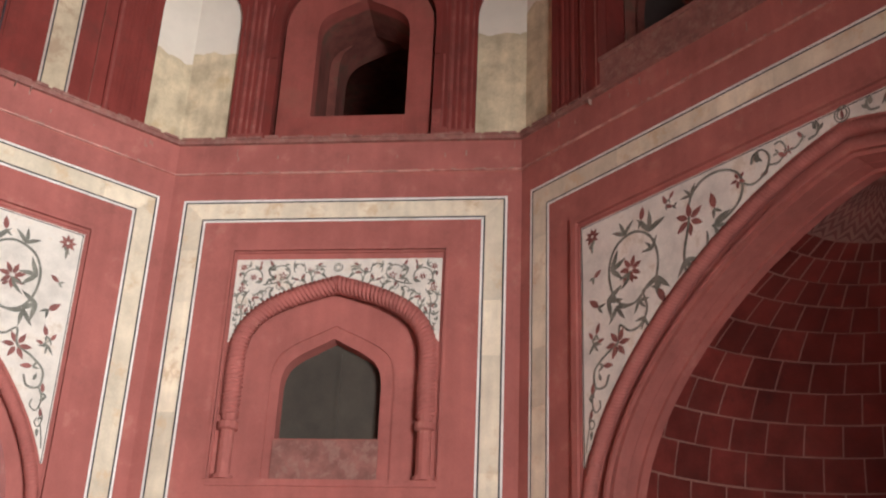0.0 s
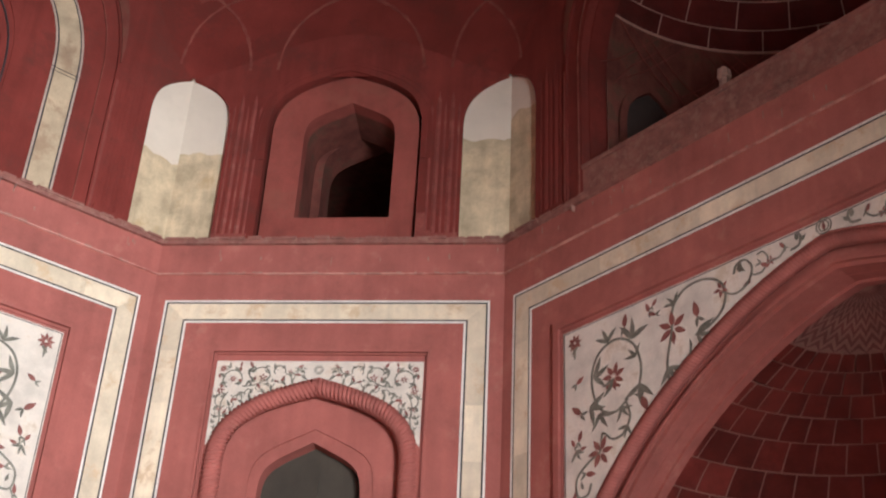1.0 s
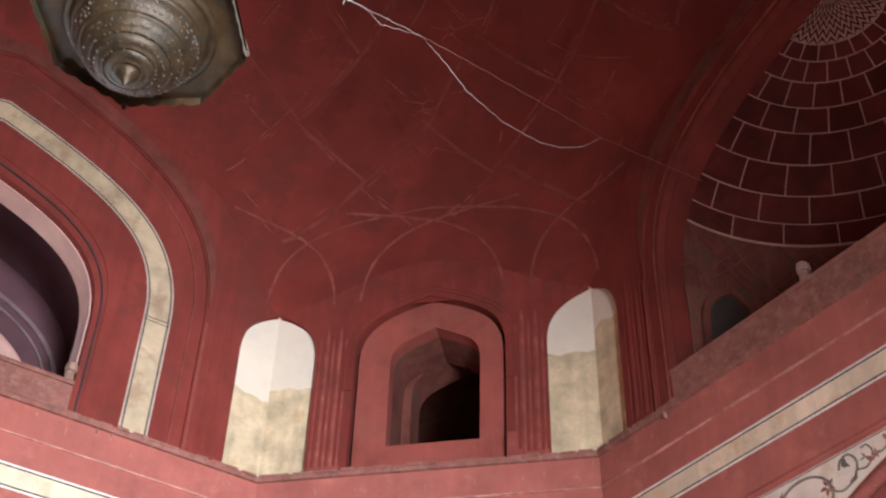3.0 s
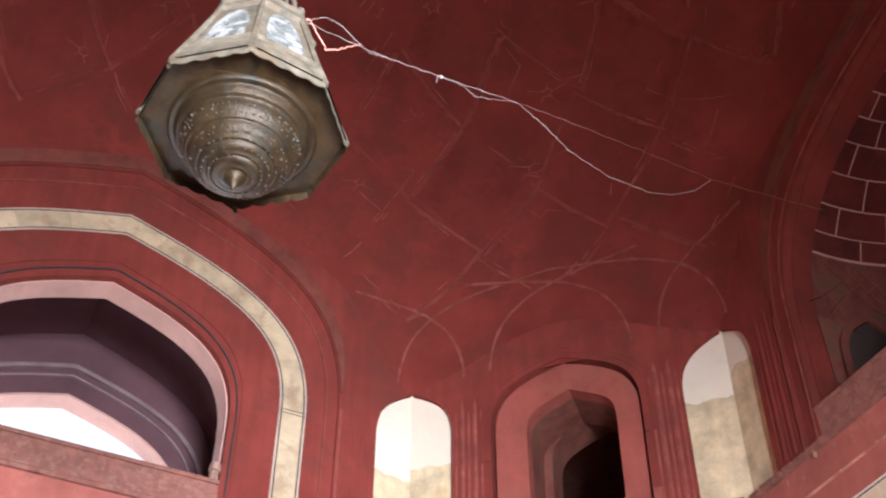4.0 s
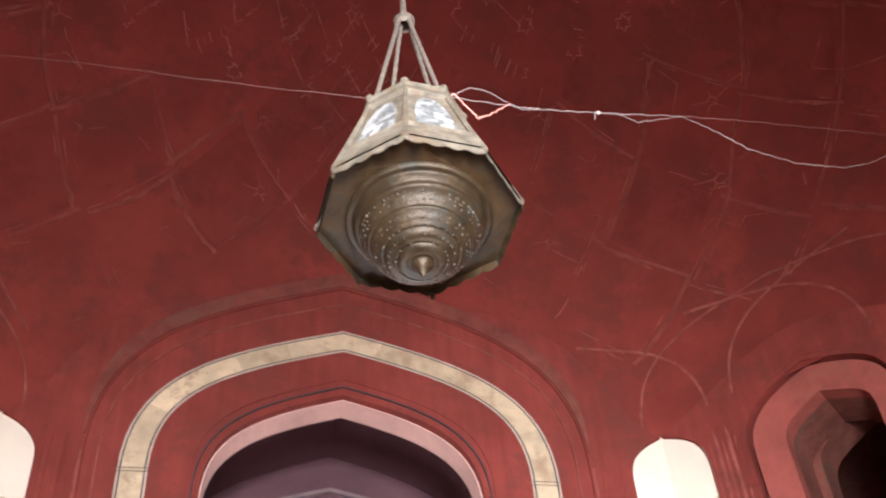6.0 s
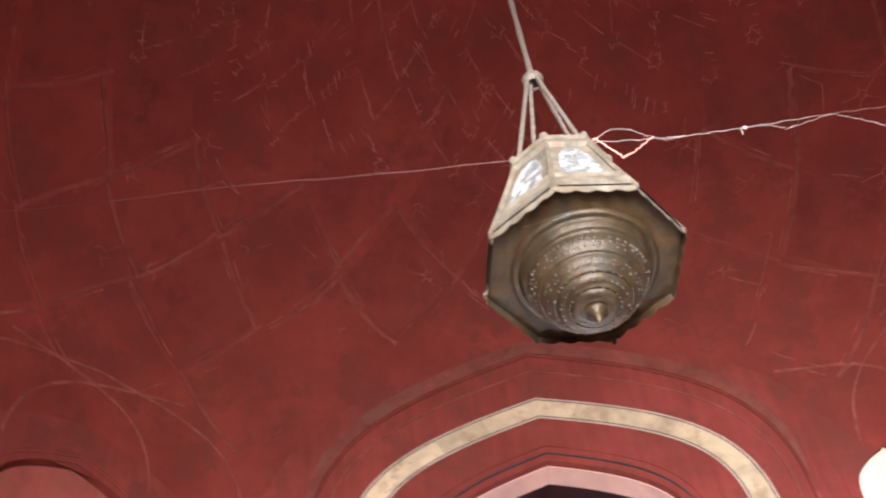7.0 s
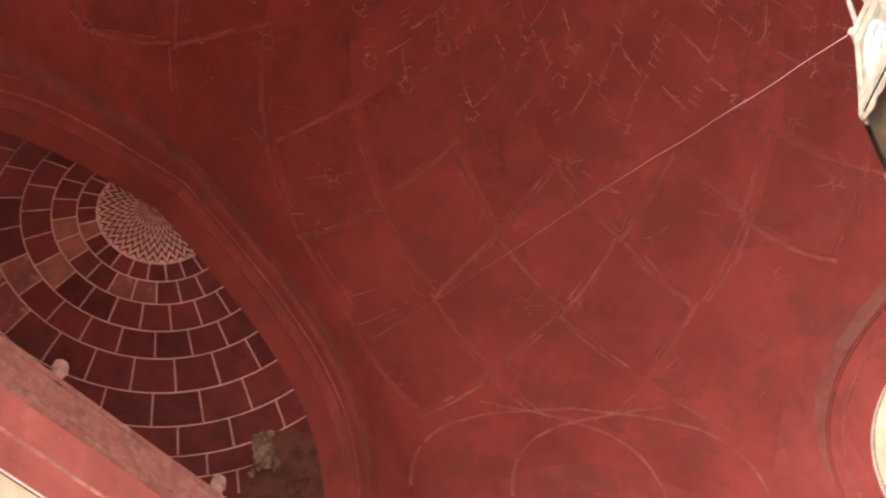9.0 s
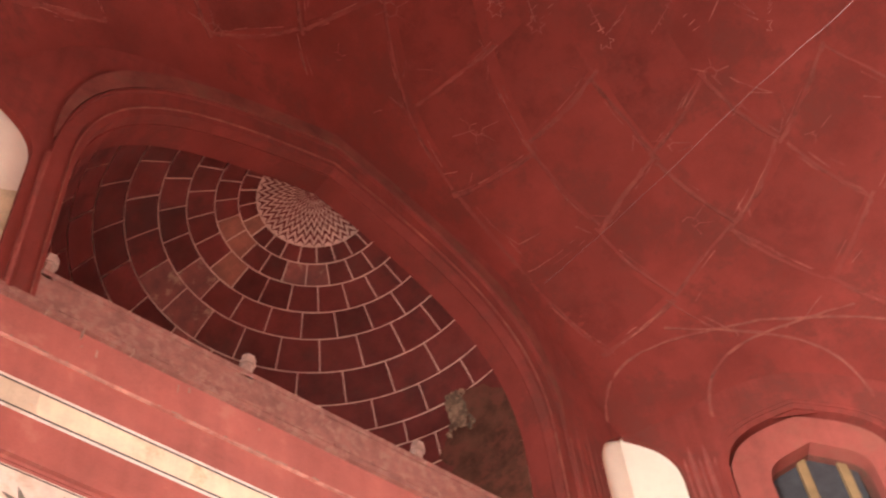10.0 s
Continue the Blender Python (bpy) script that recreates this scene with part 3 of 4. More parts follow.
    for d, w, out in ((0.0, 0.07, 0.016), (0.11, 0.035, 0.010), (0.18, 0.025, 0.008)):
        part("hood_moulding", band(arch(1.10 + d, 11.2, 11.75, 12.76 + d), -w, 0, y - out, y + 0.02), UPPER, ob)
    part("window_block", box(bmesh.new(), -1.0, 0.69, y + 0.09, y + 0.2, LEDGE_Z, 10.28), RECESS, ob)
    part("plinth", box(bmesh.new(), 1.10, 1.22, y - 0.05, y + 0.1, LEDGE_Z, 10.28), REED, ob, "broken red stone plinth")
    part("plinth_foot", box(bmesh.new(), 1.10, 1.30, y - 0.07, y + 0.1, LEDGE_Z, 9.99), REED, ob)
    for s in (-1, 1):
        a, b = sorted((s * 1.18, s * 1.66))
        reeds(a, b, LEDGE_Z, 12.35, y + 0.022, ob)
    # passage in darker brown than its frame: the inner shade is in the colour
    part("passage_wall", slab([[(u + 0.06, z) for u, z in arch(0.75, 10.2, 11.68, 12.40, 14, PEAKED)], opening], y + 0.36, y + 1.0), STAINED_DIM, ob)
    part("inner_arch", slab([rect(-0.9, 1.5, 10.1, 12.9), [(u + 0.36, z) for u, z in arch(0.82, 10.15, 11.62, 12.42, 14, PEAKED)]], y + 1.0, y + 1.55), STAINED_DIM, ob)
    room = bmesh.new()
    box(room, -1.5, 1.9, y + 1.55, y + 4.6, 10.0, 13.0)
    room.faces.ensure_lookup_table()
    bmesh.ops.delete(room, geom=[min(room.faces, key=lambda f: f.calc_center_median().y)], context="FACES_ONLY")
    part("dark_room", room, STAINED_DIM, ob)
    if wooden:
        for u in (-0.06, 0.44):
            part("wooden_bar", box(bmesh.new(), u - 0.06, u + 0.06, y + 0.40, y + 0.46, 10.45, 12.4), WOOD, ob, "tan wooden window bar")
        part("shutter", slab([rect(-0.62, 0.62, 10.45, 12.4)], y + 0.47, y + 0.5), SHUTTER, ob, "blue-grey boarded shutter")
    return ob


def niche_backs(h, r, parent, cuts):
    """Two-tone plaster at the back of the corner niches; cuts are the heights where the whitewash ends."""
    for s, cut in zip((-1, 1), cuts):
        a, b = sorted((s * (h - 1.1), s * (h + 0.09 * TAN)))
        edge = [(a + (b - a) * i / 24, cut + 0.10 * noise.noise((i * 0.22 + h + s, r, 0)) + 0.025 * noise.noise((i * 0.9, r + s, 3))) for i in range(25)]
        part("niche_back", slab([[(a, LEDGE_Z - 0.1), (b, LEDGE_Z - 0.1)] + edge[::-1]], r + 0.09, r + 0.2), BARE, parent, "bare buff plaster of the niche")
        part("niche_back", slab([edge + [(b, 12.9), (a, 12.9)]], r + 0.09, r + 0.2), LIME, parent, "whitewashed plaster of the niche")


# wide sides, ground floor
BIG = (3.53, 4.6, 7.84)


def wide_lower(deg, name):
    y = RC
    opening = arch(BIG[0], 0.0, BIG[1], BIG[2], 24, FLAT)
    ob = wall(name, deg, slab([rect(-HC, HC, -0.02, 9.40), opening], y, y + 0.45), RED, "red sandstone wall with great pointed arch")
    cornice(HC, y, ob)
    marble_band([(4.455, 0.3), (4.455, 8.985), (-4.455, 8.985), (-4.455, 0.3)], 0.33, y, ob)
    part("panel_moulding", band([(3.71, 0.3), (3.71, 8.28), (-3.71, 8.28), (-3.71, 0.3)], 0.0, 0.085, y - 0.05, y + 0.02), RED, ob)
    part("panel_moulding", band([(3.62, 0.3), (3.62, 8.17), (-3.62, 8.17), (-3.62, 0.3)], 0.0, 0.02, y - 0.015, y + 0.02), RED, ob)
    outer = half_arch(BIG[0] + 0.13, BIG[1], BIG[2] + 0.13, 28, FLAT)
    outer = [(u, z) for u, z in outer if u < 3.56]
    spandrel = [(3.57, 8.11), (-3.57, 8.11)] + [(-3.57, outer[0][1])] + [(-u, z) for u, z in outer] + outer[-2::-1] + [(3.57, outer[0][1])]
    panel_ob = part("spandrel_panel", slab([spandrel], y - 0.012, y + 0.006), PANEL, ob, "white marble spandrel with floral inlay")
    foot = outer[0][1]
    part("black_line", band([(3.557, foot), (3.557, 8.097), (-3.557, 8.097), (-3.557, foot)], 0.0, 0.010, y - 0.0155, y), BLACK, panel_ob)
    big_spandrel(y - 0.016, panel_ob)
    rope_arch(BIG[0] + 0.02, 0.1, BIG[1], BIG[2] + 0.02, y + 0.02, 0.075, ob, FLAT, 0.13)
    return ob


def tile_vault(parent, y, w, zs, za, radii, count, step_down, z_foot, parity=0, z_tiles=0.0, bed=MORTAR, rosette=TILE, tile=TILE, worn=()):
    """A half dome of tiles: the arch profile turned about the upright axis at depth y; radii are those of the joints."""
    prof = half_arch(w, zs, za, 60)[::-1] + [(w, zs - 0.1 * i) for i in range(1, int((zs - z_foot) / 0.1))] + [(w, z_foot)]
    run = [0.0]
    for p, q in zip(prof, prof[1:]):
        run.append(run[-1] + math.dist(p, q))

    def at(t):
        """The point of the profile at arc length t from the crown."""
        return float(np.interp(t, run, [p[0] for p in prof])), float(np.interp(t, run, [p[1] for p in prof]))

    def z_at(r):
        return float(np.interp(r, [p[0] for p in prof[:61]], [p[1] for p in prof[:61]]))
    joints = [float(np.interp(r, [p[0] for p in prof[:61]], run[:61])) for r in radii]
    while at(joints[-1] + step_down)[1] > max(z_foot, z_tiles):
        joints.append(joints[-1] + step_down)
    bm = bmesh.new()
    rows = []
    for i in range(61):
        t = run[-1] * i / 60
        r, z = at(t)
        r2, z2 = at(t + 0.02)
        d = Vector((r2 - r, z2 - z)).normalized() if i < 60 else Vector((0, -1))
        r, z = max(r - d.y * 0.022, 0.001), z + d.x * 0.022
        rows.append([bm.verts.new((r * math.cos(math.pi * k / 48), y + r * math.sin(math.pi * k / 48), z)) for k in range(49)])
    for a, b in zip(rows, rows[1:]):
        for k in range(48):
            bm.faces.new((a[k], a[k + 1], b[k + 1], b[k]))
    smooth(part("mortar_bed", bm, bed, parent, "pale mortar joints"))
    joint = 0.0095
    for i, (t0, t1) in enumerate(zip(joints, joints[1:])):
        step = math.pi / count
        n = 3

        def patch(a0, a1):
            b = bmesh.new()
            g = []
            for j in range(4):
                r, z = at(t0 + joint + (t1 - t0 - 2 * joint) * j / 3)
                e = joint / max(r, 0.3)
                g.append([b.verts.new((r * math.cos(a0 + e + (a1 - a0 - 2 * e) * k / n), r * math.sin(a0 + e + (a1 - a0 - 2 * e) * k / n), z)) for k in range(n + 1)])
            for p, q in zip(g, g[1:]):
                for k in range(n):
                    b.faces.new((p[k], p[k + 1], q[k + 1], q[k]))
            return b
        shift = 0.5 * ((i + parity) % 2)
        full = part("vault_tile", patch(0, step), tile, parent, m=pose(0, y, 0, 0, 0, math.degrees(step * shift)))
        for k in range(1, count - (1 if shift else 0)):
            o = new("vault_tile", full.data)
            o.parent = parent
            mean, height = math.degrees(step * (k + shift + 0.5)), at((t0 + t1) / 2)[1]
            other = None
            for where, up, mat in worn:
                if abs(mean - where) < 90 / count and abs(height - up) < 0.13:
                    other = mat
            if other is None and worn and random.random() < 0.06:
                other = CHIPPED
            if other:
                o.material_slots[0].link = "OBJECT"
                o.material_slots[0].material = other
            o.matrix_basis = pose(0, y, random.uniform(-0.005, 0.003), 0, 0, math.degrees(step * (k + shift)))
        if shift:
            for a in (0, math.pi - step / 2):
                part("vault_tile", patch(a, a + step / 2), tile, parent, m=pose(0, y, 0))
    # zigzag rosette round the crown
    b = bmesh.new()
    rings, teeth = 6, 18
    for i in range(rings):
        ra = radii[0] * (0.06 + 0.94 * i / rings)
        rb = radii[0] * (0.06 + 0.94 * (i + 0.5) / rings)
        amp = radii[0] / rings * 0.85
        top, low = [], []
        for k in range(teeth * 2 + 1):
            a = math.pi * k / (teeth * 2)
            d = amp if k % 2 else 0
            for lst, r in ((top, ra + d), (low, rb + d)):
                r = min(r, radii[0] * 0.995)
                lst.append(b.verts.new((r * math.cos(a), y + r * math.sin(a), z_at(r) - 0.002)))
        for k in range(teeth * 2):
            b.faces.new((top[k], top[k + 1], low[k + 1], low[k]))
    part("zigzag_rosette", b, rosette, parent, "zigzag rosette of red and pale plaster")


def decay(parent, y):
    """Where the tiles have fallen at the foot of the half dome: bare brown core and broken stone."""
    prof = [(3.22, LEDGE_Z)] + half_arch(3.22, 11.9, 14.92, 60)

    def on(deg, z, lift):
        r = float(np.interp(z, [p[1] for p in prof], [p[0] for p in prof])) - lift
        return r * math.cos(radians(deg)), y + r * math.sin(radians(deg)), z
    for name, mid, half, tall, lift, mat in (("bare_core", 9, 13, 0.75, 0.012, CORE), ("broken_patch", 15, 3.4, 0.24, 0.02, RUBBLE)):
        up = 12.55 if name == "bare_core" else 13.12
        bm = bmesh.new()
        rings = []
        for i in range(7):
            k = 0.02 + 0.98 * i / 6
            ring = []
            for n in range(40):
                a = 2 * math.pi * n / 40
                q = k * (1 + 0.28 * noise.noise((3 * math.cos(a), 3 * math.sin(a), half)) + 0.12 * noise.noise((9 * math.cos(a), 9 * math.sin(a), half)))
                ring.append(bm.verts.new(on(max(mid + half * q * math.cos(a), 0.5), up + tall * q * math.sin(a), lift * (1.25 - k * k))))
            rings.append(ring)
        for p, q in zip(rings, rings[1:]):
            for n in range(40):
                bm.faces.new((p[n - 1], p[n], q[n], q[n - 1]))
        bm.faces.new(rings[0])
        smooth(part(name, bm, mat, parent, "patch where tiles have fallen off the vault"))
    rnd_ = random.Random(8)
    bm = bmesh.new()
    for i in range(16):
        m = Matrix.Translation(on(rnd_.uniform(11, 19), rnd_.uniform(12.85, 13.32), 0.03)) @ pose(0, 0, 0, rnd_.uniform(0, 90), rnd_.uniform(0, 90), 0) @ Matrix.Diagonal((1, rnd_.uniform(0.4, 0.8), rnd_.uniform(0.4, 1.2), 1))
        bmesh.ops.create_icosphere(bm, subdivisions=1, radius=rnd_.uniform(0.02, 0.07), matrix=m)
    tagged(part("broken_stones", bm, RUBBLE, parent), kind="stuff")


def vault_foot(parent, y, top=13.02, recesses=True):
    """The wall under a gallery half dome: stained red plaster, dark sheets for the shade of arched recesses and a net
    of ribs up to the tiles.
    """
    bm = bmesh.new()
    prof = [(3.19, LEDGE_Z), (3.19, 11.9)] + [(u - 0.03, z) for u, z in half_arch(3.22, 11.9, 14.92, 40) if z < top]
    rows = [[bm.verts.new((r * math.cos(math.pi * k / 48), y + r * math.sin(math.pi * k / 48), z)) for k in range(49)] for r, z in prof]
    for p, q in zip(rows, rows[1:]):
        for k in range(48):
            bm.faces.new((p[k], p[k + 1], q[k + 1], q[k]))
    smooth(part("vault_foot_wall", bm, STAINED_DIM if recesses else CORE, parent))
    for i in range(7 if recesses else 0):
        a = 180 * (i + 0.5) / 7
        m = Matrix.Translation((0, y, 0)) @ turned(a - 90)
        # flat dark sheet on the wall, its colour gives a hollow's shade
        part("recess", slab([arch(0.40, LEDGE_Z, 11.25, 12.0)], 3.13, 3.19), SHADE, parent, "small dark arched sheet for the shade of a recess", m=m)
        part("recess_frame", band(arch(0.50, LEDGE_Z, 11.25, 12.12), -0.02, 0.09, 3.10, 3.18), STAINED_DIM, parent, m=m)
        for k, d in ((-1, 0.0), (1, 0.0), (-1, 0.24), (1, 0.24), (-1, -0.22), (1, -0.22)):
            pts = [(k * (0.62 + d), 11.9 + abs(d)), (k * (0.30 + d), 12.35), (k * d, 12.62), (k * (d - 0.35), 12.95)]
            part("net_rib", tube(bmesh.new(), [(u, math.sqrt(max(3.12 ** 2 - u * u, 1)) - max(z - 12.2, 0) * 0.17, z) for u, z in divide(pts, 0.15)], 0.008, 5), REED, parent, m=m)
        if 0 < i < 6:
            n = Matrix.Translation((0, y, 0)) @ turned(180 * i / 7 - 90)
            part("dado_panel", slab([rect(-0.20, 0.20, LEDGE_Z, 11.2)], 3.14, 3.19), STUMP, parent, m=n)


def wide_vault_lower(ob):
    y = RC
    part("arch_soffit", slab([arch(3.54, 0, 4.6, 7.85, 24, FLAT), arch(3.28, 0, 4.7, 7.60, 24, FLAT)], y + 0.12, y + 0.62), RED, ob)
    for w, top, d in ((3.38, 7.70, 0.06), (3.33, 7.65, 0.30), (3.30, 7.62, 0.46)):
        part("arch_fillet", slab([arch(w, 0, 4.65, top, 24, FLAT), arch(w - 0.05, 0, 4.68, top - 0.055, 24, FLAT)], y + d, y + d + 0.05), RED, ob)
    tile_vault(ob, y + 0.60, 3.3, 4.8, 7.6, (0.95, 1.22, 1.54, 1.85, 2.17, 2.51, 2.79, 3.01, 3.165), 22, 0.4, 0, 0, 2.6, DUSTY, DULL_TILE, WARM_TILE)


def wide_upper(deg, name, vault):
    y = RC
    w, zs, za = (3.23, 11.85, 14.92) if vault else (1.92, 11.35, 13.2)
    hole = arch(w, LEDGE_Z + 0.02, zs, za)
    ob = wall(name, deg, slab(corner_wall(HC, 0.55, hole, 16.4, 0.99 if deg == 90 else None), y, y + 0.16), UPPER,
              "red gallery wall with arch before a tiled half dome" if vault else "red gallery wall with marble banded open arch")
    for s in (-1, 1):
        a, b = sorted((s * 3.56, s * (3.64 if deg == 90 and s < 0 else 4.02)))
        reeds(a, b, LEDGE_Z, 12.3, y + 0.018, ob, 5, UPPER)
        part("jamb_roll", tube(bmesh.new(), [(s * 3.50, y - 0.01, LEDGE_Z), (s * 3.50, y - 0.01, 12.0)], 0.035, 8), REED, ob)
    for w_, q, foot, wide_, out, mat in ((3.50, 15.42, 12.3, 0.26, 0.034, DUSTBAND), (3.46, 15.34, LEDGE_Z, 0.024, 0.040, UPPER), (3.27, 15.0, LEDGE_Z, 0.016, 0.022, RIBLINE)):
        path = [(u, z) for u, z in arch(w_, LEDGE_Z + 0.01, 12.0, q, 40) if z > foot]
        inner, outer = path, offset(path, -wide_)
        if wide_ > 0.1:
            # the broad band thins out towards its feet
            fade = [min(max((z - 12.2) / 1.8, 0.04), 1) for u, z in path]
            outer = [(u + (p - u) * k, z + (q_ - z) * k) for (u, z), (p, q_), k in zip(inner, outer, fade)]
        part("arch_moulding", strip(bmesh.new(), outer, inner, y - out, y + 0.02), mat, ob)
    part("parapet", box(bmesh.new(), -w - 0.02, w + 0.02, y + 0.01, y + 0.15, LEDGE_Z - 0.05, 10.30), LEDGE, ob, "low worn stone parapet")
    part("parapet_coping", box(bmesh.new(), -w, w, y - 0.02, y + 0.18, 10.30, 10.36), LEDGE, ob)
    posts = ((-1.06, 1.06, 3.18) if deg == -90 else (-3.18, -1.06, 1.06, 3.18)) if vault else (-1.84, 1.84)
    for u in posts:
        bm = tube(bmesh.new(), [(u, y + 0.07, 10.30), (u, y + 0.07, 10.36), (u, y + 0.07, 10.37), (u + 0.01, y + 0.07, 10.52), (u + 0.012, y + 0.07, 10.53), (u + 0.02, y + 0.06, 10.63), (u + 0.04, y + 0.06, 10.66)], [0.095, 0.09, 0.06, 0.058, 0.085, 0.075, 0.03], 7)
        part("post_stump", bm, STUMP, ob, "broken stone post stump")
    if vault:
        part("arch_soffit", slab([arch(3.27, LEDGE_Z, 11.85, 14.95), arch(3.215, LEDGE_Z + 0.02, 11.85, 14.88)], y + 0.14, y + 0.47), DOME, ob)
        west = deg == 90
        tile_vault(ob, y + 0.45, 3.22, 11.9, 14.92, (0.74, 0.97, 1.26, 1.60, 1.93, 2.31, 2.64, 2.88, 3.02), 12, 0.42, LEDGE_Z, 1, 11.6 if west else 13.0,
                   worn=((14, 14.43, PATCH), (124, 14.58, PATCH), (110, 14.5, PATCH), (104, 14.02, CHIPPED), (119, 14.16, CHIPPED), (90, 13.7, CHIPPED), (75, 13.6, CHIPPED)) if west else ())
        if west:
            decay(ob, y + 0.45)
        vault_foot(ob, y + 0.45, 12.15 if west else 13.02, not west)
        part("gallery_floor", box(bmesh.new(), -3.4, 3.4, y + 0.1, y + 4.0, LEDGE_Z - 0.2, LEDGE_Z), LEDGE, ob)
    else:
        marble_band(arch(3.0, LEDGE_Z + 0.02, 11.75, 14.45, 18), 0.40, y, ob, 0.7, TANSTONE, RIM_STONE)
        part("arch_fascia", band(arch(2.36, LEDGE_Z + 0.02, 11.55, 13.78), 0, 0.30, y - 0.018, y + 0.02), UPPER, ob)
        part("black_line", band(arch(2.02, LEDGE_Z + 0.02, 11.4, 13.34), 0, 0.022, y - 0.022, y + 0.02), BLACK, ob)
        for side in (-1, 1):
            for z in (11.70, 11.755):
                part("band_joint", box(bmesh.new(), *sorted((side * 2.60, side * 3.0)), y - 0.008, y + 0.005, z, z + 0.012), BLACK, ob)
        # reveals coloured pale for the sky light that falls on them
        part("arch_reveal", slab([arch(1.95, LEDGE_Z, 11.35, 13.24), arch(1.90, LEDGE_Z + 0.02, 11.35, 13.18)], y + 0.12, y + 0.5), SKYLIT_RED, ob)
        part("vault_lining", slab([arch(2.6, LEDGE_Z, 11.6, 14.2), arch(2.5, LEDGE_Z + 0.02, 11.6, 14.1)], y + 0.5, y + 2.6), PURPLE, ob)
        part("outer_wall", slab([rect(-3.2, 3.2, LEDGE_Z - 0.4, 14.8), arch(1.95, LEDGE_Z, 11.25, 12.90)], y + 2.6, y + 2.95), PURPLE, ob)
        part("outer_hood", band(arch(2.25, LEDGE_Z, 11.5, 13.37), -0.07, 0.0, y + 2.53, y + 2.62), HOOD, ob)
        part("outer_hood", band(arch(2.12, LEDGE_Z, 11.45, 13.22), -0.035, 0.0, y + 2.56, y + 2.62), HOOD, ob)
        part("outer_reveal", slab([arch(1.95, LEDGE_Z, 11.25, 12.90), arch(1.91, LEDGE_Z + 0.02, 11.25, 12.86)], y + 2.58, y + 2.95), SKYLIT_RED, ob)
        part("gallery_floor", box(bmesh.new(), -3.0, 3.0, y + 0.1, y + 3.4, LEDGE_Z - 0.2, LEDGE_Z), LEDGE, ob)
        part("outer_rail", box(bmesh.new(), -1.95, 1.95, y + 2.9, y + 3.0, LEDGE_Z, 10.3), RED, ob)
    return ob


CORE = material("bare_brown_core", (0.085, 0.032, 0.021), 0.95, gloss=0.1, spread=0.4, scale=3, stain=(0.125, 0.038, 0.027), stain_at=0.47, stain_scale=2.5, bump=0.8)
RUBBLE = material("broken_buff_stone", (0.20, 0.12, 0.08), 0.95, gloss=0.1, spread=0.5, scale=8, stain=(0.05, 0.03, 0.022), stain_at=0.48, stain_scale=6, bump=0.9)
PATCH = material("orange_repaired_tile", (0.23, 0.07, 0.042), 0.8, spread=0.35, scale=5)
CHIPPED = material("chipped_tile", (0.17, 0.04, 0.03), 0.75, spread=0.4, scale=4, stain=(0.36, 0.22, 0.14), stain_at=0.54, stain_scale=4.5)
# red stone made pale pink: the sky light on it is in the colour
SKYLIT_RED = material("skylit_red_stone", (0.55, 0.32, 0.28), 0.7, spread=0.12, scale=1.5, grime=0.25)

diagonals = (("a", -45), ("b", 45), ("c", 135), ("d", -135))
cardinals = (("north", 0), ("east", -90), ("west", 90), ("south", 180))
for key, deg in diagonals:
    narrow_lower(deg, "wall_lower_" + key)
    ob = narrow_upper(deg, "wall_upper_" + key, wooden=key == "b")
    niche_backs(HD, RD, ob, (11.36, 11.56) if key == "a" else (11.3, 11.3))
for key, deg in cardinals:
    ob = wide_lower(deg, "wall_lower_" + key)
    if key in ("east", "west"):
        wide_vault_lower(ob)
    else:
        part("arch_soffit", slab([arch(3.54, 0, 4.6, 7.85, 24, FLAT), arch(3.28, 0, 4.7, 7.60, 24, FLAT)], RC + 0.12, RC + 1.2), RED, ob)
    ob = wide_upper(deg, "wall_upper_" + key, key in ("east", "west"))
    niche_backs(HC, RC, ob, (11.95, 11.3) if key == "east" else (11.3, 11.22))

# ---- ceiling: one dome over the octagon ----
def octagon(a):
    """Distance from the middle to the wall in the direction a (radians from north towards east)."""
    best = 99
    for k in range(8):
        c = math.cos(a - math.radians(45 * k))
        if c > 0.05:
            best = min(best, (RC if k % 2 == 0 else RD) / c)
    return best


def dome_r(z):
    k = min(max((z - Z0) / DOME_B, 0), 1)
    return DOME_A * math.sqrt(max(1 - k * k, 0))


def blend(a):
    """How far wall and dome melt into one another, most over the wide sides."""
    off = abs((math.degrees(a) + 45) % 90 - 45)
    return 0.25 + 0.35 * min(max((24 - off) / 12, 0), 1)


def shell_r(a, z):
    """Radius of the inner surface."""
    k = blend(a)
    p, q = dome_r(z), octagon(a)
    h = max(k - abs(p - q), 0) / k
    up = min(max((z - 12.66) / 0.8, 0), 1)
    up = up * up * (3 - 2 * up)
    return q + (min(p, q) - h * h * k / 4 - q) * up


def on_dome(a, z, lift=0.0):
    r = shell_r(a, z) - lift
    return Vector((r * math.sin(a), r * math.cos(a), z))


bm = bmesh.new()
NA, NZ = 288, 90
zs = [12.66 + (Z0 + DOME_B - 12.66) * math.sin(math.pi / 2 * i / NZ) for i in range(NZ + 1)]
grid, flag = [], []
for z in zs:
    row, fl = [], []
    for k in range(NA):
        a = 2 * math.pi * k / NA
        o = octagon(a)
        gap = dome_r(z) - o
        fl.append(gap > blend(a) + 0.03)
        r = shell_r(a, z) + 0.014 * min(max(gap / 0.3, 0), 1)
        row.append(bm.verts.new((r * math.sin(a), r * math.cos(a), z)))
    grid.append(row), flag.append(fl)
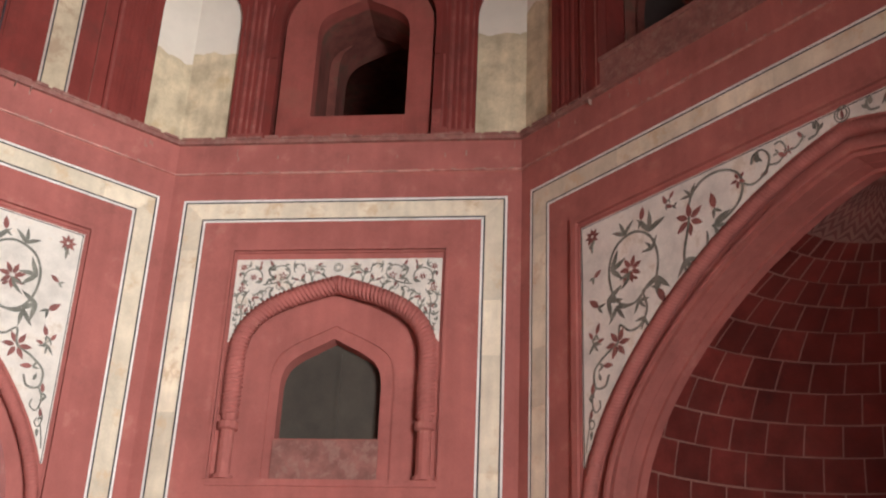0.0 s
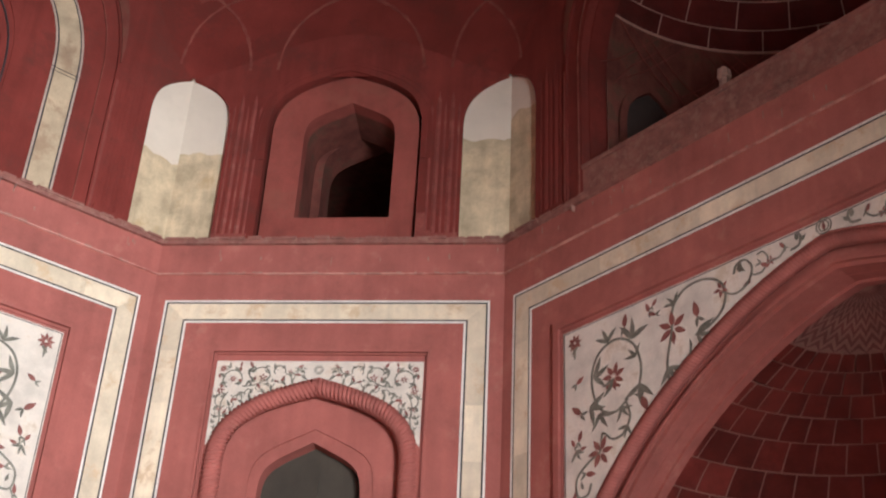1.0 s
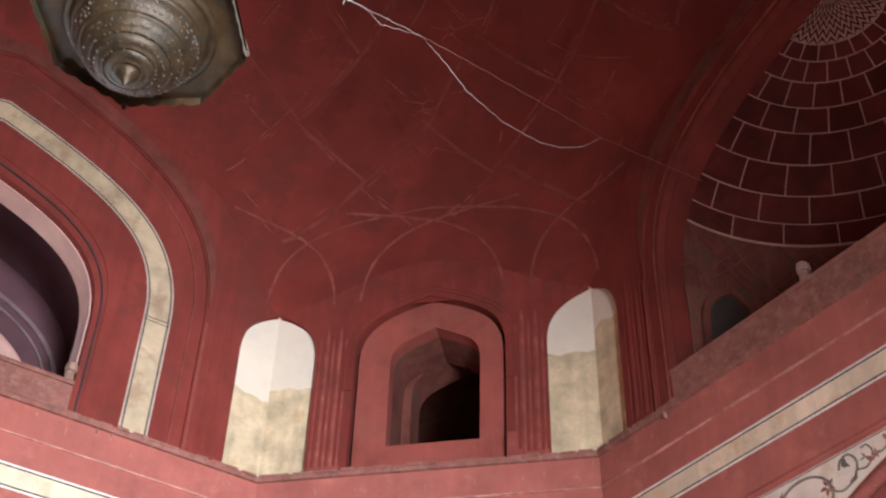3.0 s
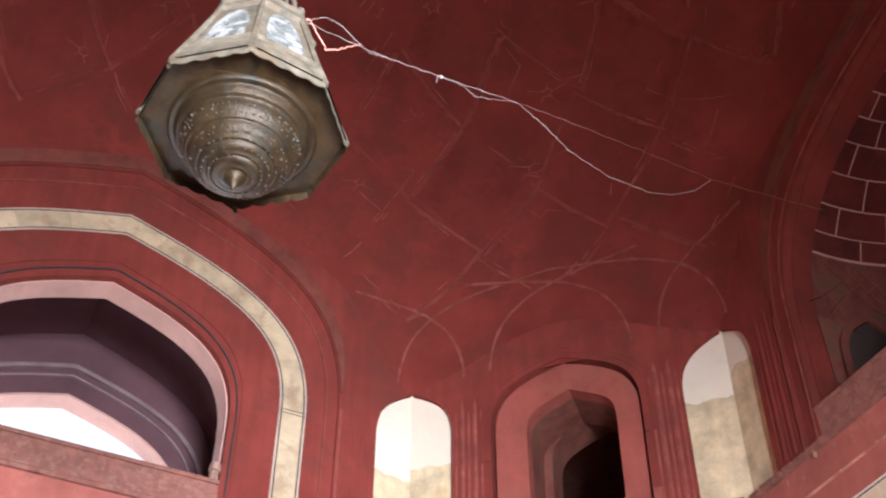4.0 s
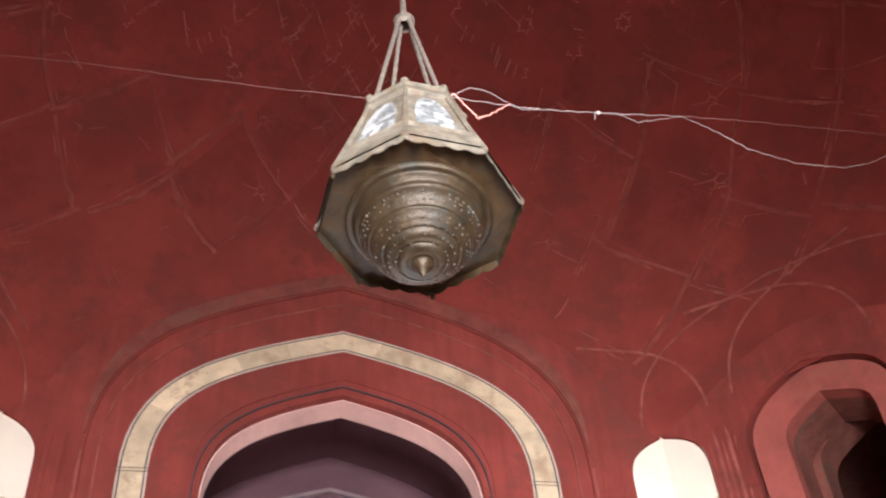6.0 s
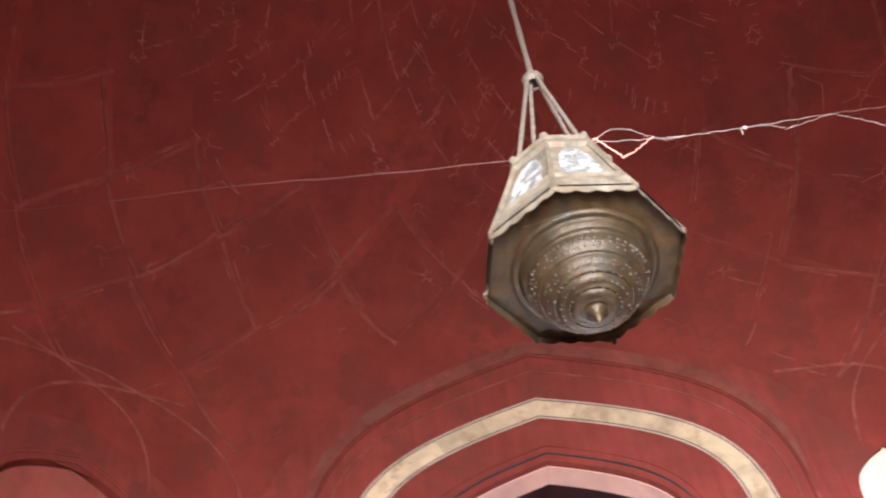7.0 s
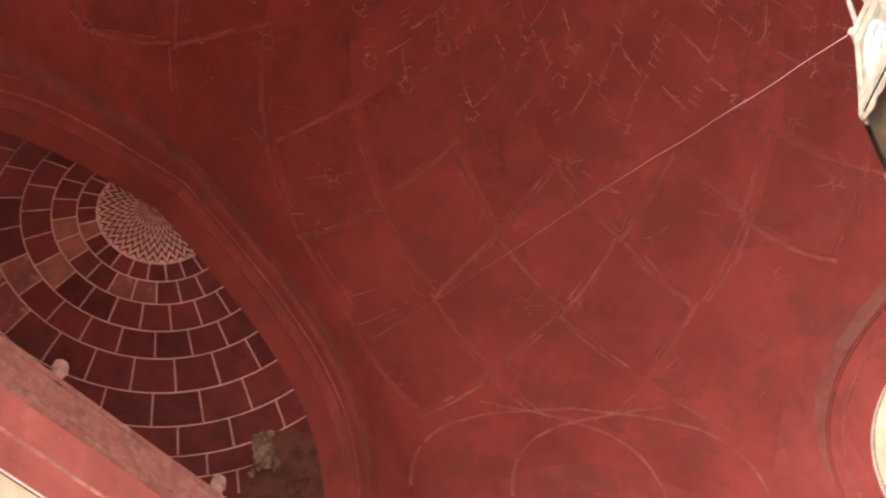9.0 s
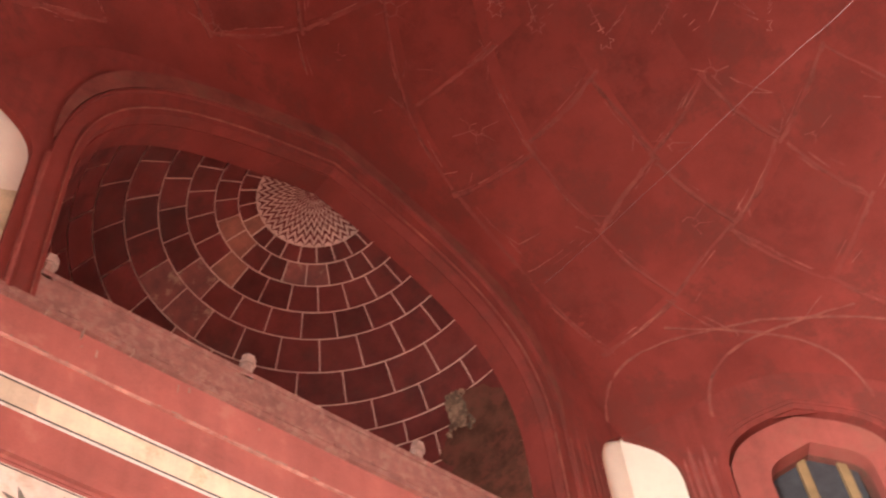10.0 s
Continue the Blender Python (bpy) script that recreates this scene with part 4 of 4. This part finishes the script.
for i in range(NZ):
    for k in range(NA):
        if not (flag[i][k - 1] and flag[i][k] and flag[i + 1][k] and flag[i + 1][k - 1]):
            bm.faces.new((grid[i][k - 1], grid[i][k], grid[i + 1][k], grid[i + 1][k - 1]))
bmesh.ops.remove_doubles(bm, verts=grid[-1], dist=0.01)
for v in [v for v in bm.verts if not v.link_faces]:
    bm.verts.remove(v)
ceiling = smooth(part("ceiling", bm, DOME))
tagged(ceiling, "dark red painted plaster dome with faded net lines", "ceiling", kind="structure")

# faded net drawn on the dome: arches over windows and niches, kites, stars and hatching
net, wide, ribs, marks = bmesh.new(), bmesh.new(), bmesh.new(), bmesh.new()


def stroke(pts, w, anywhere=False, into=None):
    """A thin raised line through (angle, height) pairs on the dome."""
    fine = divide(pts, 0.06)
    if not anywhere and any(dome_r(z) > octagon(a) - 0.01 for a, z in fine):
        return
    vs = []
    into = into or net
    up = 0.010 if into in (net, marks) else 0.007 if into is ribs else 0.004
    for i, (a, z) in enumerate(fine):
        p = on_dome(a, z, up)
        q, o = on_dome(*fine[min(i + 1, len(fine) - 1)], up), on_dome(*fine[max(i - 1, 0)], up)
        d = (q - o).normalized()
        n = Vector((-p.x, -p.y, -0.45 * (p.z - Z0))).normalized()
        s = d.cross(n).normalized() * w / 2 * random.uniform(0.6, 1.2)
        vs.append([into.verts.new(v) for v in (p + s, p - s, p + s - n * 0.03, p - s - n * 0.03)])
    for a, b in zip(vs, vs[1:]):
        into.faces.new((a[0], b[0], b[1], a[1]))
        into.faces.new((a[0], a[2], b[2], b[0]))
        into.faces.new((a[1], b[1], b[3], a[3]))


fields = bmesh.new()


def field(a, low, high, half):
    """A darker kite between the bands of the net."""
    if dome_r(low) > octagon(a) - 0.05:
        return
    n = 8
    rows = []
    for i in range(n + 1):
        k = i / n
        w = half * (1 - abs(2 * k - 1)) + 0.0015
        rows.append([fields.verts.new(on_dome(a + w * (j / 4 - 1) * (1 + 0.05 * math.sin(9 * k + 50 * a)), low + (high - low) * k, 0.003)) for j in range(9)])
    for p, q in zip(rows, rows[1:]):
        for j in range(8):
            fields.faces.new((p[j], p[j + 1], q[j + 1], q[j]))


rnd = random.Random(4)


def rib(pier, side, reach):
    """A net rib: it rises steeply from a pier, bends over and runs nearly level past the next bay's crown."""
    pts = [(math.radians(pier + side * (q + 1.3)), 12.8 + 1.75 * (1 - math.exp(-(q / 3.2) ** 0.6)) + rnd.uniform(-0.008, 0.008)) for q in [0.03 * i * i for i in range(int((reach / 0.03) ** 0.5))]]
    stroke(pts, 0.045, True, ribs)
    cut = rnd.randint(4, len(pts) - 2)
    stroke(pts[2:cut], 0.014, True)


for k in range(4):
    for off in (-17.2, -8.2, 8.2, 17.2):
        for side in (-1, 1):
            inward = side * off < 0
            if inward or (k == 0 and abs(off) < 10):
                rib(45 + 90 * k + off, side, 17.5 if inward else 13.0)
STEP = 2 * math.pi / 24
for row in range(4):
    z0, z1 = 13.95 + 0.95 * row, 13.95 + 0.95 * (row + 1)
    for j in range(24):
        a = STEP * (j + 0.5 * (row % 2))
        for side in (-0.5, 0.5):
            p = (a + rnd.uniform(-0.015, 0.015), z0 + rnd.uniform(-0.06, 0.06))
            q = (a + side * STEP + rnd.uniform(-0.015, 0.015), z1 + rnd.uniform(-0.06, 0.06))
            mid = ((p[0] + q[0]) / 2 + rnd.uniform(-0.01, 0.01), (p[1] + q[1]) / 2 + rnd.uniform(-0.04, 0.04))
            if rnd.random() < 0.9:
                stroke([p, mid, q], rnd.uniform(0.06, 0.13), False, wide)
            gap = rnd.uniform(0.006, 0.012)
            for n in range(rnd.choice((2, 3, 4))):
                k0 = rnd.uniform(0, 0.8)
                k1 = min(k0 + rnd.uniform(0.08, 0.3), 1)
                for d in (-gap, gap)[:rnd.choice((1, 2))]:
                    stroke([(p[0] + d + (q[0] - p[0]) * k, p[1] + (q[1] - p[1]) * k + rnd.uniform(-0.012, 0.012)) for k in (k0, (k0 + k1) / 2, k1)], rnd.uniform(0.006, 0.013))
            for n in range(rnd.choice((0, 1, 1, 2))):
                k0 = rnd.uniform(0, 0.6)
                k1 = min(k0 + rnd.uniform(0.2, 0.6), 1)
                d = rnd.uniform(-0.012, 0.012)
                bend = rnd.uniform(-0.006, 0.006)
                stroke([(p[0] + d + (q[0] - p[0]) * k + bend * (m_ == 1), p[1] + (q[1] - p[1]) * k) for m_, k in enumerate((k0, (k0 + k1) / 2, k1))], rnd.uniform(0.008, 0.02))
        if rnd.random() < 0.5:
            field(a, z0 + 0.14, z0 + 1.76, 0.42 * STEP)
        for n in range(2):
            if rnd.random() < 0.6:
                u, v, t = a + rnd.uniform(-0.05, 0.05), z0 + rnd.uniform(-0.1, 0.5), rnd.uniform(0, 3.1)
                stroke([(u, v), (u + 0.035 * math.cos(t), v + 0.18 * math.sin(t))], 0.012)


def figure(c, z, size, kind):
    """Faded ornament: a small star, or a node with broken rays and rim."""
    r = max(dome_r(z), 1.5)

    def put(x, y_):
        return c + x / r, z + 0.62 * y_
    if kind == "star":
        t = rnd.uniform(0, 1)
        pts = [put((0.15 if i % 2 else 0.08) * math.cos(t + math.pi * i / 6), (0.15 if i % 2 else 0.08) * math.sin(t + math.pi * i / 6)) for i in range(13)]
        first = rnd.randint(0, 8)
        stroke(pts[first:], 0.013, False, marks)
    else:
        t, sides = rnd.uniform(0, 1), rnd.choice((5, 6))
        for i in range(sides):
            a, e = t + 2 * math.pi * i / sides, t + 2 * math.pi * (i + 1) / sides
            if rnd.random() < 0.6:
                stroke([put(0.42 * size * math.cos(a), 0.42 * size * math.sin(a)), put(0.42 * size * math.cos(e), 0.42 * size * math.sin(e))], rnd.uniform(0.007, 0.013))
            if rnd.random() < 0.75:
                q0, q1 = rnd.uniform(0.1, 0.5), rnd.uniform(0.8, 1.7)
                stroke([put(q0 * size * math.cos(a), q0 * size * math.sin(a)), put(q1 * size * math.cos(a + 0.12), q1 * size * math.sin(a + 0.12))], rnd.uniform(0.006, 0.014))


# sparse nodes low on the dome, and high up a dense ring of stars joined by combs of short strokes
for row, z in enumerate((16.0, 16.9, 17.7)):
    n = (14, 18, 24)[row]
    for j in range(n):
        if rnd.random() < 0.85:
            figure(2 * math.pi * (j + 0.5 * (row % 2) + rnd.uniform(-0.25, 0.25)) / n, z + rnd.uniform(-0.1, 0.1), rnd.uniform(0.14, 0.36), "node")
RING = (18.12, 18.52, 18.9, 19.24, 19.5)
for row, z in enumerate(RING):
    n = 42
    for j in range(n):
        a = 2 * math.pi * (j + 0.5 * (row % 2)) / n + rnd.uniform(-0.03, 0.03)
        if rnd.random() < 0.6:
            figure(a, z + rnd.uniform(-0.06, 0.06), 0.2, "star")
        if row + 1 == len(RING):
            continue
        for side in (-0.5, 0.5):
            b, top = a + side * 2 * math.pi / n, RING[row + 1]
            if rnd.random() < 0.55:
                k0, k1 = rnd.uniform(0, 0.4), rnd.uniform(0.6, 1)
                stroke([(a + (b - a) * k, z + (top - z) * k) for k in (k0, k1)], rnd.uniform(0.008, 0.014), False, marks)
            if rnd.random() < 0.6:
                slant, reach = rnd.choice((-1, 1)) * rnd.uniform(0.4, 1.2), rnd.uniform(0.6, 1.3)
                for k in range(rnd.choice((2, 3, 4, 5))):
                    q = 0.15 + 0.17 * k + rnd.uniform(-0.05, 0.05)
                    u, v = a + (b - a) * q + rnd.uniform(-0.01, 0.01), z + (top - z) * q
                    d = reach * rnd.uniform(0.4, 1.2)
                    stroke([(u + side * 0.026 * d, v - slant * 0.05 * d), (u - side * 0.026 * d * rnd.uniform(0.3, 1), v + slant * 0.05 * d)], rnd.uniform(0.006, 0.013), False, marks)
# broken kite outlines in the middle of the dome
for j in range(34):
    c, z = rnd.uniform(0, 6.28), rnd.uniform(14.3, 17.9)
    r = max(dome_r(z), 1.5)
    pts, t, turn_by = [(c, z)], rnd.uniform(0.4, 0.9), rnd.choice((-1, 1))
    for n in range(rnd.choice((2, 3, 3, 4))):
        q = rnd.uniform(0.15, 0.55)
        c, z = c + turn_by * q * math.cos(t) / r, z + 0.8 * q * math.sin(t) * rnd.choice((1, 1, -1))
        pts.append((c, z))
        t = rnd.uniform(0.2, 1.1)
        turn_by *= rnd.choice((1, 1, -1))
    stroke(pts, rnd.uniform(0.009, 0.018))
tagged(part("net_bands", wide, FAINT, ceiling, "broad faint plaster net bands"), kind="stuff")
tagged(smooth(part("net_fields", fields, FIELD, ceiling, "slightly darker red kite fields")), kind="stuff")
tagged(part("ring_stars", marks, PALE, ceiling, "pale chipped stars and combs"), kind="stuff")
tagged(part("net_ribs", ribs, RIBLINE, ceiling, "pale arched plaster net ribs"), kind="stuff")
tagged(part("net_lines", net, LINE, ceiling, "faded pale net and star lines"), kind="stuff")


for k in range(8):
    a = math.radians(45 * k + (30.44 if k % 2 == 0 else 14.56))
    r = octagon(a) - 0.012
    bm = tube(bmesh.new(), [(r * math.sin(a), r * math.cos(a), z) for z in (12.64, 12.70, 13.0, 13.6)], [0.012, 0.03, 0.03, 0.02], 6)
    tagged(part("trim_corner", bm, UPPER), "red plaster arris above the corner niche", "trim", kind="structure")


def slab_ring():
    """A flat terrace between the octagon and the outer walls."""
    bm = bmesh.new()
    inner, outer = [], []
    for k in range(8):
        a = math.radians(45 * k + 30.44) if k % 2 == 0 else math.radians(45 * k + 14.56)
        r = octagon(a) + 0.3
        c = math.radians(45 * k + 22.5)
        q = 13.4 / max(abs(math.sin(c)), abs(math.cos(c)))
        inner.append(bm.verts.new((r * math.sin(a), r * math.cos(a), 9.45)))
        outer.append(bm.verts.new((q * math.sin(c), q * math.cos(c), 9.45)))
    for k in range(8):
        bm.faces.new((inner[k - 1], inner[k], outer[k], outer[k - 1]))
    return bm


# outer shell that closes the building: roof and the two deep portals
roof = tagged(part("roof", lathe(bmesh.new(), [(12.8, 15.1), (12.2, 16.6), (8.0, 21.0), (0.01, 22.5)], 32), RED), "plain roof shell over the hall", "roof", kind="structure")
for key, deg in (("north", 0), ("south", 180)):
    portal = part("wall_portal_" + key, slab([arch(3.9, -0.02, 4.9, 8.4), arch(3.5, 0.0, 4.7, 7.9)], RC + 0.45, 13.2), RED, None, m=turned(deg))
    tagged(portal, "red sandstone lining of a deep portal", "wall", kind="structure")
for key, deg in cardinals:
    hole = [arch(3.5, 0.0, 4.7, 7.9)] if key in ("north", "south") else []
    outer = part("wall_outer_" + key, slab([rect(-13.4, 13.4, -0.02, 9.5)] + hole, 13.2, 13.4), RED, None, m=turned(deg))
    tagged(outer, "plain outer wall of the gate", "wall", kind="structure")
terrace = part("ceiling_terrace", slab_ring(), RED)
tagged(terrace, "flat terrace closing the lower storey", "ceiling", kind="structure")

floor = tagged(part("floor", box(bmesh.new(), -13, 13, -13, 13, -0.3, 0.0), FLOOR), "worn stone floor of the hall", "floor", kind="structure")
ground = tagged(part("ground", box(bmesh.new(), -900, 900, -900, 900, -0.8, -0.31), GROUND), "pale stone paving outside the gate", "ground", kind="structure")

# ---- the hanging lamp ----
LX, LY = -0.20, -0.15
RIM, TOP, JOINT = 7.82, 8.84, 10.28
lamp_ob = tagged(new("hanging_lamp"), "octagonal bronze and cream painted hanging lamp with glass panes", "lamp")
lamp_ob.location = (LX, LY, 0)
lamp_ob.rotation_euler = (0, 0, radians(30))


def oct_point(r, k, z, sub=0.0):
    a = math.radians(45 * k)
    b = math.radians(45 * (k + 1))
    p = Vector((r * math.cos(a), r * math.sin(a), z))
    q = Vector((r * math.cos(b), r * math.sin(b), z))
    return p.lerp(q, sub)


RB, RT = 0.685, 0.36
for k in range(8):
    def q(u, v, out=0.0):
        """A point of the facet: u across, v up."""
        p = oct_point(RB + (RT - RB) * v, k, RIM + (TOP - RIM) * v, u)
        n = Vector((math.cos(math.radians(45 * k + 22.5)), math.sin(math.radians(45 * k + 22.5)), 0.28)).normalized()
        return p + n * out
    bm = bmesh.new()
    rows = []
    for v in (0.0, 0.16, 0.18, 0.24, 0.26, 0.72, 0.88, 0.90, 1.0):
        out = 0.03 if v < 0.17 or 0.23 < v < 0.25 or v > 0.89 else 0.0
        rows.append([bm.verts.new(q(u, v, out)) for u in (0, 0.12, 0.5, 0.88, 1)])
    for a, b in zip(rows, rows[1:]):
        for j in range(4):
            bm.faces.new((a[j], a[j + 1], b[j + 1], b[j]))
    side = part("facet", bm, PAINT, lamp_ob)
    bm = bmesh.new()
    ring = [(0.18, 0.30), (0.82, 0.30), (0.82, 0.62), (0.70, 0.78), (0.5, 0.82), (0.30, 0.78), (0.18, 0.62)]
    f = [bm.verts.new(q(u, v, 0.008)) for u, v in ring]
    b = [bm.verts.new(q(u, v, -0.01)) for u, v in ring]
    bm.faces.new(f)
    for j in range(len(f)):
        bm.faces.new((f[j - 1], f[j], b[j], b[j - 1]))
    part("pane", bm, GLASS, side, "bluish glass pane with painted pale glints")
    bm = tube(bmesh.new(), [q(0, v, 0.01) for v in (0, 0.25, 0.5, 0.75, 1)], [0.03, 0.024, 0.02, 0.018, 0.022], 6)
    part("corner_rib", bm, PAINT, lamp_ob)
    # scalloped skirt below the facet
    bm = bmesh.new()
    top, low = [], []
    for j in range(25):
        u = j / 24
        p = oct_point(RB + 0.012, k, RIM + 0.02, u)
        drop = 0.038 + 0.026 * abs(math.sin(math.pi * 4 * u + 0.6 * k))
        top.append(bm.verts.new(p))
        low.append(bm.verts.new(oct_point(RB + 0.022, k, RIM - drop, u)))
    for j in range(24):
        bm.faces.new((top[j], top[j + 1], low[j + 1], low[j]))
    part("skirt", bm, PAINT, lamp_ob)
    bm = bmesh.new()
    top = [bm.verts.new(oct_point(RB - 0.004, k, RIM + 0.01, j / 24)) for j in range(25)]
    low = [bm.verts.new(oct_point(RB + 0.018, k, RIM - 0.045 - 0.026 * abs(math.sin(math.pi * 4 * j / 24 + 0.6 * k)), j / 24)) for j in range(25)]
    for j in range(24):
        bm.faces.new((top[j], top[j + 1], low[j + 1], low[j]))
    part("skirt_lining", bm, PLATE, lamp_ob)
    if k in (1, 4):
        bm = lathe(bmesh.new(), [(0.001, -0.035), (0.016, -0.02), (0.02, 0.0), (0.013, 0.018), (0.001, 0.022)], 10)
        part("corner_knob", bm, BRONZE, lamp_ob, m=Matrix.Translation(oct_point(RB + 0.02, k, RIM - 0.06)))
bm = bmesh.new()
outer = [bm.verts.new(oct_point(RB, k, RIM - 0.01)) for k in range(8)]
inner = [bm.verts.new((0.50 * math.cos(2 * math.pi * k / 48), 0.50 * math.sin(2 * math.pi * k / 48), RIM - 0.03)) for k in range(48)]
for k in range(8):
    for j in range(6):
        bm.faces.new((outer[k], inner[6 * k + j], inner[(6 * k + j + 1) % 48]))
    bm.faces.new((outer[k], inner[(6 * k + 6) % 48], outer[(k + 1) % 8]))
part("base_plate", bm, PLATE, lamp_ob)
steps = [(0.50, RIM - 0.03), (0.50, RIM - 0.055), (0.475, RIM - 0.07), (0.455, RIM - 0.06), (0.450, RIM - 0.085), (0.435, RIM - 0.125), (0.425, RIM - 0.14), (0.412, RIM - 0.137), (0.405, RIM - 0.15)]
for r0, z0, r1, z1 in ((0.402, 0.155, 0.345, 0.272), (0.335, 0.285, 0.262, 0.375), (0.252, 0.382, 0.175, 0.432), (0.165, 0.438, 0.085, 0.462)):
    for k in (0.0, 0.12, 0.4, 0.7, 0.92):
        bulge = 0.016 * math.sin(math.pi * k)
        steps.append((r0 + (r1 - r0) * k + bulge, RIM - (z0 + (z1 - z0) * k) - bulge))
    steps += [(r1 + 0.006, RIM - z1 - 0.012), (r1 - 0.004, RIM - z1 - 0.010)]
steps += [(0.078, RIM - 0.468), (0.066, RIM - 0.49), (0.038, RIM - 0.51), (0.030, RIM - 0.525), (0.033, RIM - 0.54), (0.022, RIM - 0.56), (0.010, RIM - 0.58), (0.001, RIM - 0.588)]
smooth(part("bowl", lathe(bmesh.new(), steps, 64), BRONZE, lamp_ob, "stepped embossed bronze bowl with a pointed tip"))
bm = bmesh.new()
for rr, zz, n, q in ((0.398, RIM - 0.20, 70, 0.012), (0.385, RIM - 0.225, 66, 0.012), (0.37, RIM - 0.25, 60, 0.010), (0.32, RIM - 0.33, 56, 0.011), (0.30, RIM - 0.355, 50, 0.010), (0.262, RIM - 0.387, 46, 0.009), (0.22, RIM - 0.425, 36, 0.010), (0.17, RIM - 0.445, 26, 0.008)):
    for j in range(n):
        a = 2 * math.pi * (j + random.uniform(-0.4, 0.4)) / n
        if random.random() < 0.3:
            continue
        bmesh.ops.create_icosphere(bm, subdivisions=1, radius=q * random.uniform(0.5, 1.2), matrix=Matrix.Translation((rr * math.cos(a), rr * math.sin(a), zz)))
tagged(part("embossing", bm, SILVERED, lamp_ob), kind="stuff")
cap = [(RT + 0.04, TOP - 0.02), (RT + 0.05, TOP + 0.015), (RT, TOP + 0.03), (0.1, TOP + 0.06), (0.001, TOP + 0.07)]
part("cap", lathe(bmesh.new(), cap, 8), PAINT, lamp_ob)
for k in range(8):
    bm = lathe(bmesh.new(), [(0.001, -0.02), (0.03, 0.0), (0.035, 0.025), (0.02, 0.05), (0.001, 0.055)], 8)
    part("cap_knob", bm, PAINT, lamp_ob, m=Matrix.Translation(oct_point(RT + 0.02, k, TOP + 0.02)))
for k in (0, 2, 4, 6):
    p = oct_point(RT - 0.02, k, TOP + 0.03)
    q = Vector((0.05 * math.cos(math.radians(45 * k)), 0.05 * math.sin(math.radians(45 * k)), JOINT))
    part("chain", tube(bmesh.new(), [p.lerp(q, i / 60) for i in range(61)], 0.018, 8, twist=30.0, ridge=0.15, strands=2), ROPE, lamp_ob)
part("joint_ring", lathe(bmesh.new(), [(0.05, JOINT - 0.05), (0.085, JOINT - 0.03), (0.09, JOINT + 0.02), (0.06, JOINT + 0.06), (0.02, JOINT + 0.08)], 12), ROPE, lamp_ob)
part("hanging_rod", tube(bmesh.new(), [(0, 0, JOINT + 0.05 + (Z0 + DOME_B - JOINT) * i / 80) for i in range(82)], 0.024, 8, twist=20.0, ridge=0.1, strands=2), ROPE, lamp_ob)


# ---- wires ----
def wire(pts, r, mat, label, sag=0.0):
    out = []
    for p, q in zip(pts, pts[1:]):
        p, q = Vector(p), Vector(q)
        for i in range(12):
            k = i / 12
            v = p.lerp(q, k)
            out.append(v + Vector((0.006 * math.sin(i * 2.1), 0.006 * math.cos(i * 1.7), -sag * 4 * k * (1 - k) * (p - q).length)))
    out.append(Vector(pts[-1]))
    return tagged(smooth(part("wire", tube(bmesh.new(), out, r, 6), mat)), label, "wire")


knot = (1.54, 0.41, 10.01)
start = (LX + 0.26, LY - 0.20, 8.97)
loop = (0.61, -0.07, 9.35)
tie = (2.47, 0.71, 10.49)
end = (5.61, 1.71, 11.88)
wire([start, (0.72, -0.01, 9.40), (0.93, 0.10, 9.55), knot, tie], 0.0024, WIRE, "thin pale wire strung from lamp to wall", 0.004)
wire([tie, (3.30, 0.97, 10.87), (4.61, 1.39, 11.45), end, (8.27, 2.56, 13.35)], 0.0020, DULLWIRE, "dull taut wire running on to the wall", 0.003)
wire([start, (0.25, -0.26, 9.25), (0.41, -0.17, 9.35), (0.55, -0.10, 9.34), (0.72, -0.01, 9.37), (0.93, 0.10, 9.55), knot, (1.78, 0.49, 10.12), (1.94, 0.54, 10.10), tie, (2.81, 0.82, 10.46), (3.15, 0.92, 10.35), (3.72, 1.11, 10.44),
      (4.36, 1.31, 10.70), (4.75, 1.43, 10.96), (5.20, 1.58, 11.37), end], 0.0022, WIRE, "loose pale wire drooping beside the taut one", 0.006)
wire([start, (0.10, -0.33, 9.05), (0.18, -0.29, 8.98), (0.29, -0.23, 8.90), (0.39, -0.18, 9.02), loop], 0.005, PINKWIRE, "pink looped wire tied to the lamp")
wire([(LX - 0.30, LY - 0.16, 8.93), (-2.9, 1.08, 11.12), (-7.70, 3.52, 14.90)], 0.0022, DULLWIRE, "thin dull wire strung from lamp to dome", 0.008)
bm = lathe(bmesh.new(), [(0.001, -0.03), (0.013, -0.012), (0.015, 0.008), (0.001, 0.03)], 8)
for side in (-1, 1):
    tube(bm, [(0, 0, 0), (0.025 * side, 0.01, 0.02), (0.04 * side, 0.015, -0.035 + 0.05 * side)], [0.006, 0.005, 0.003], 5)
tagged(part("wire_knot", bm, WIRE, m=Matrix.Translation(knot)), "pale knot tied in the wire", "knot")
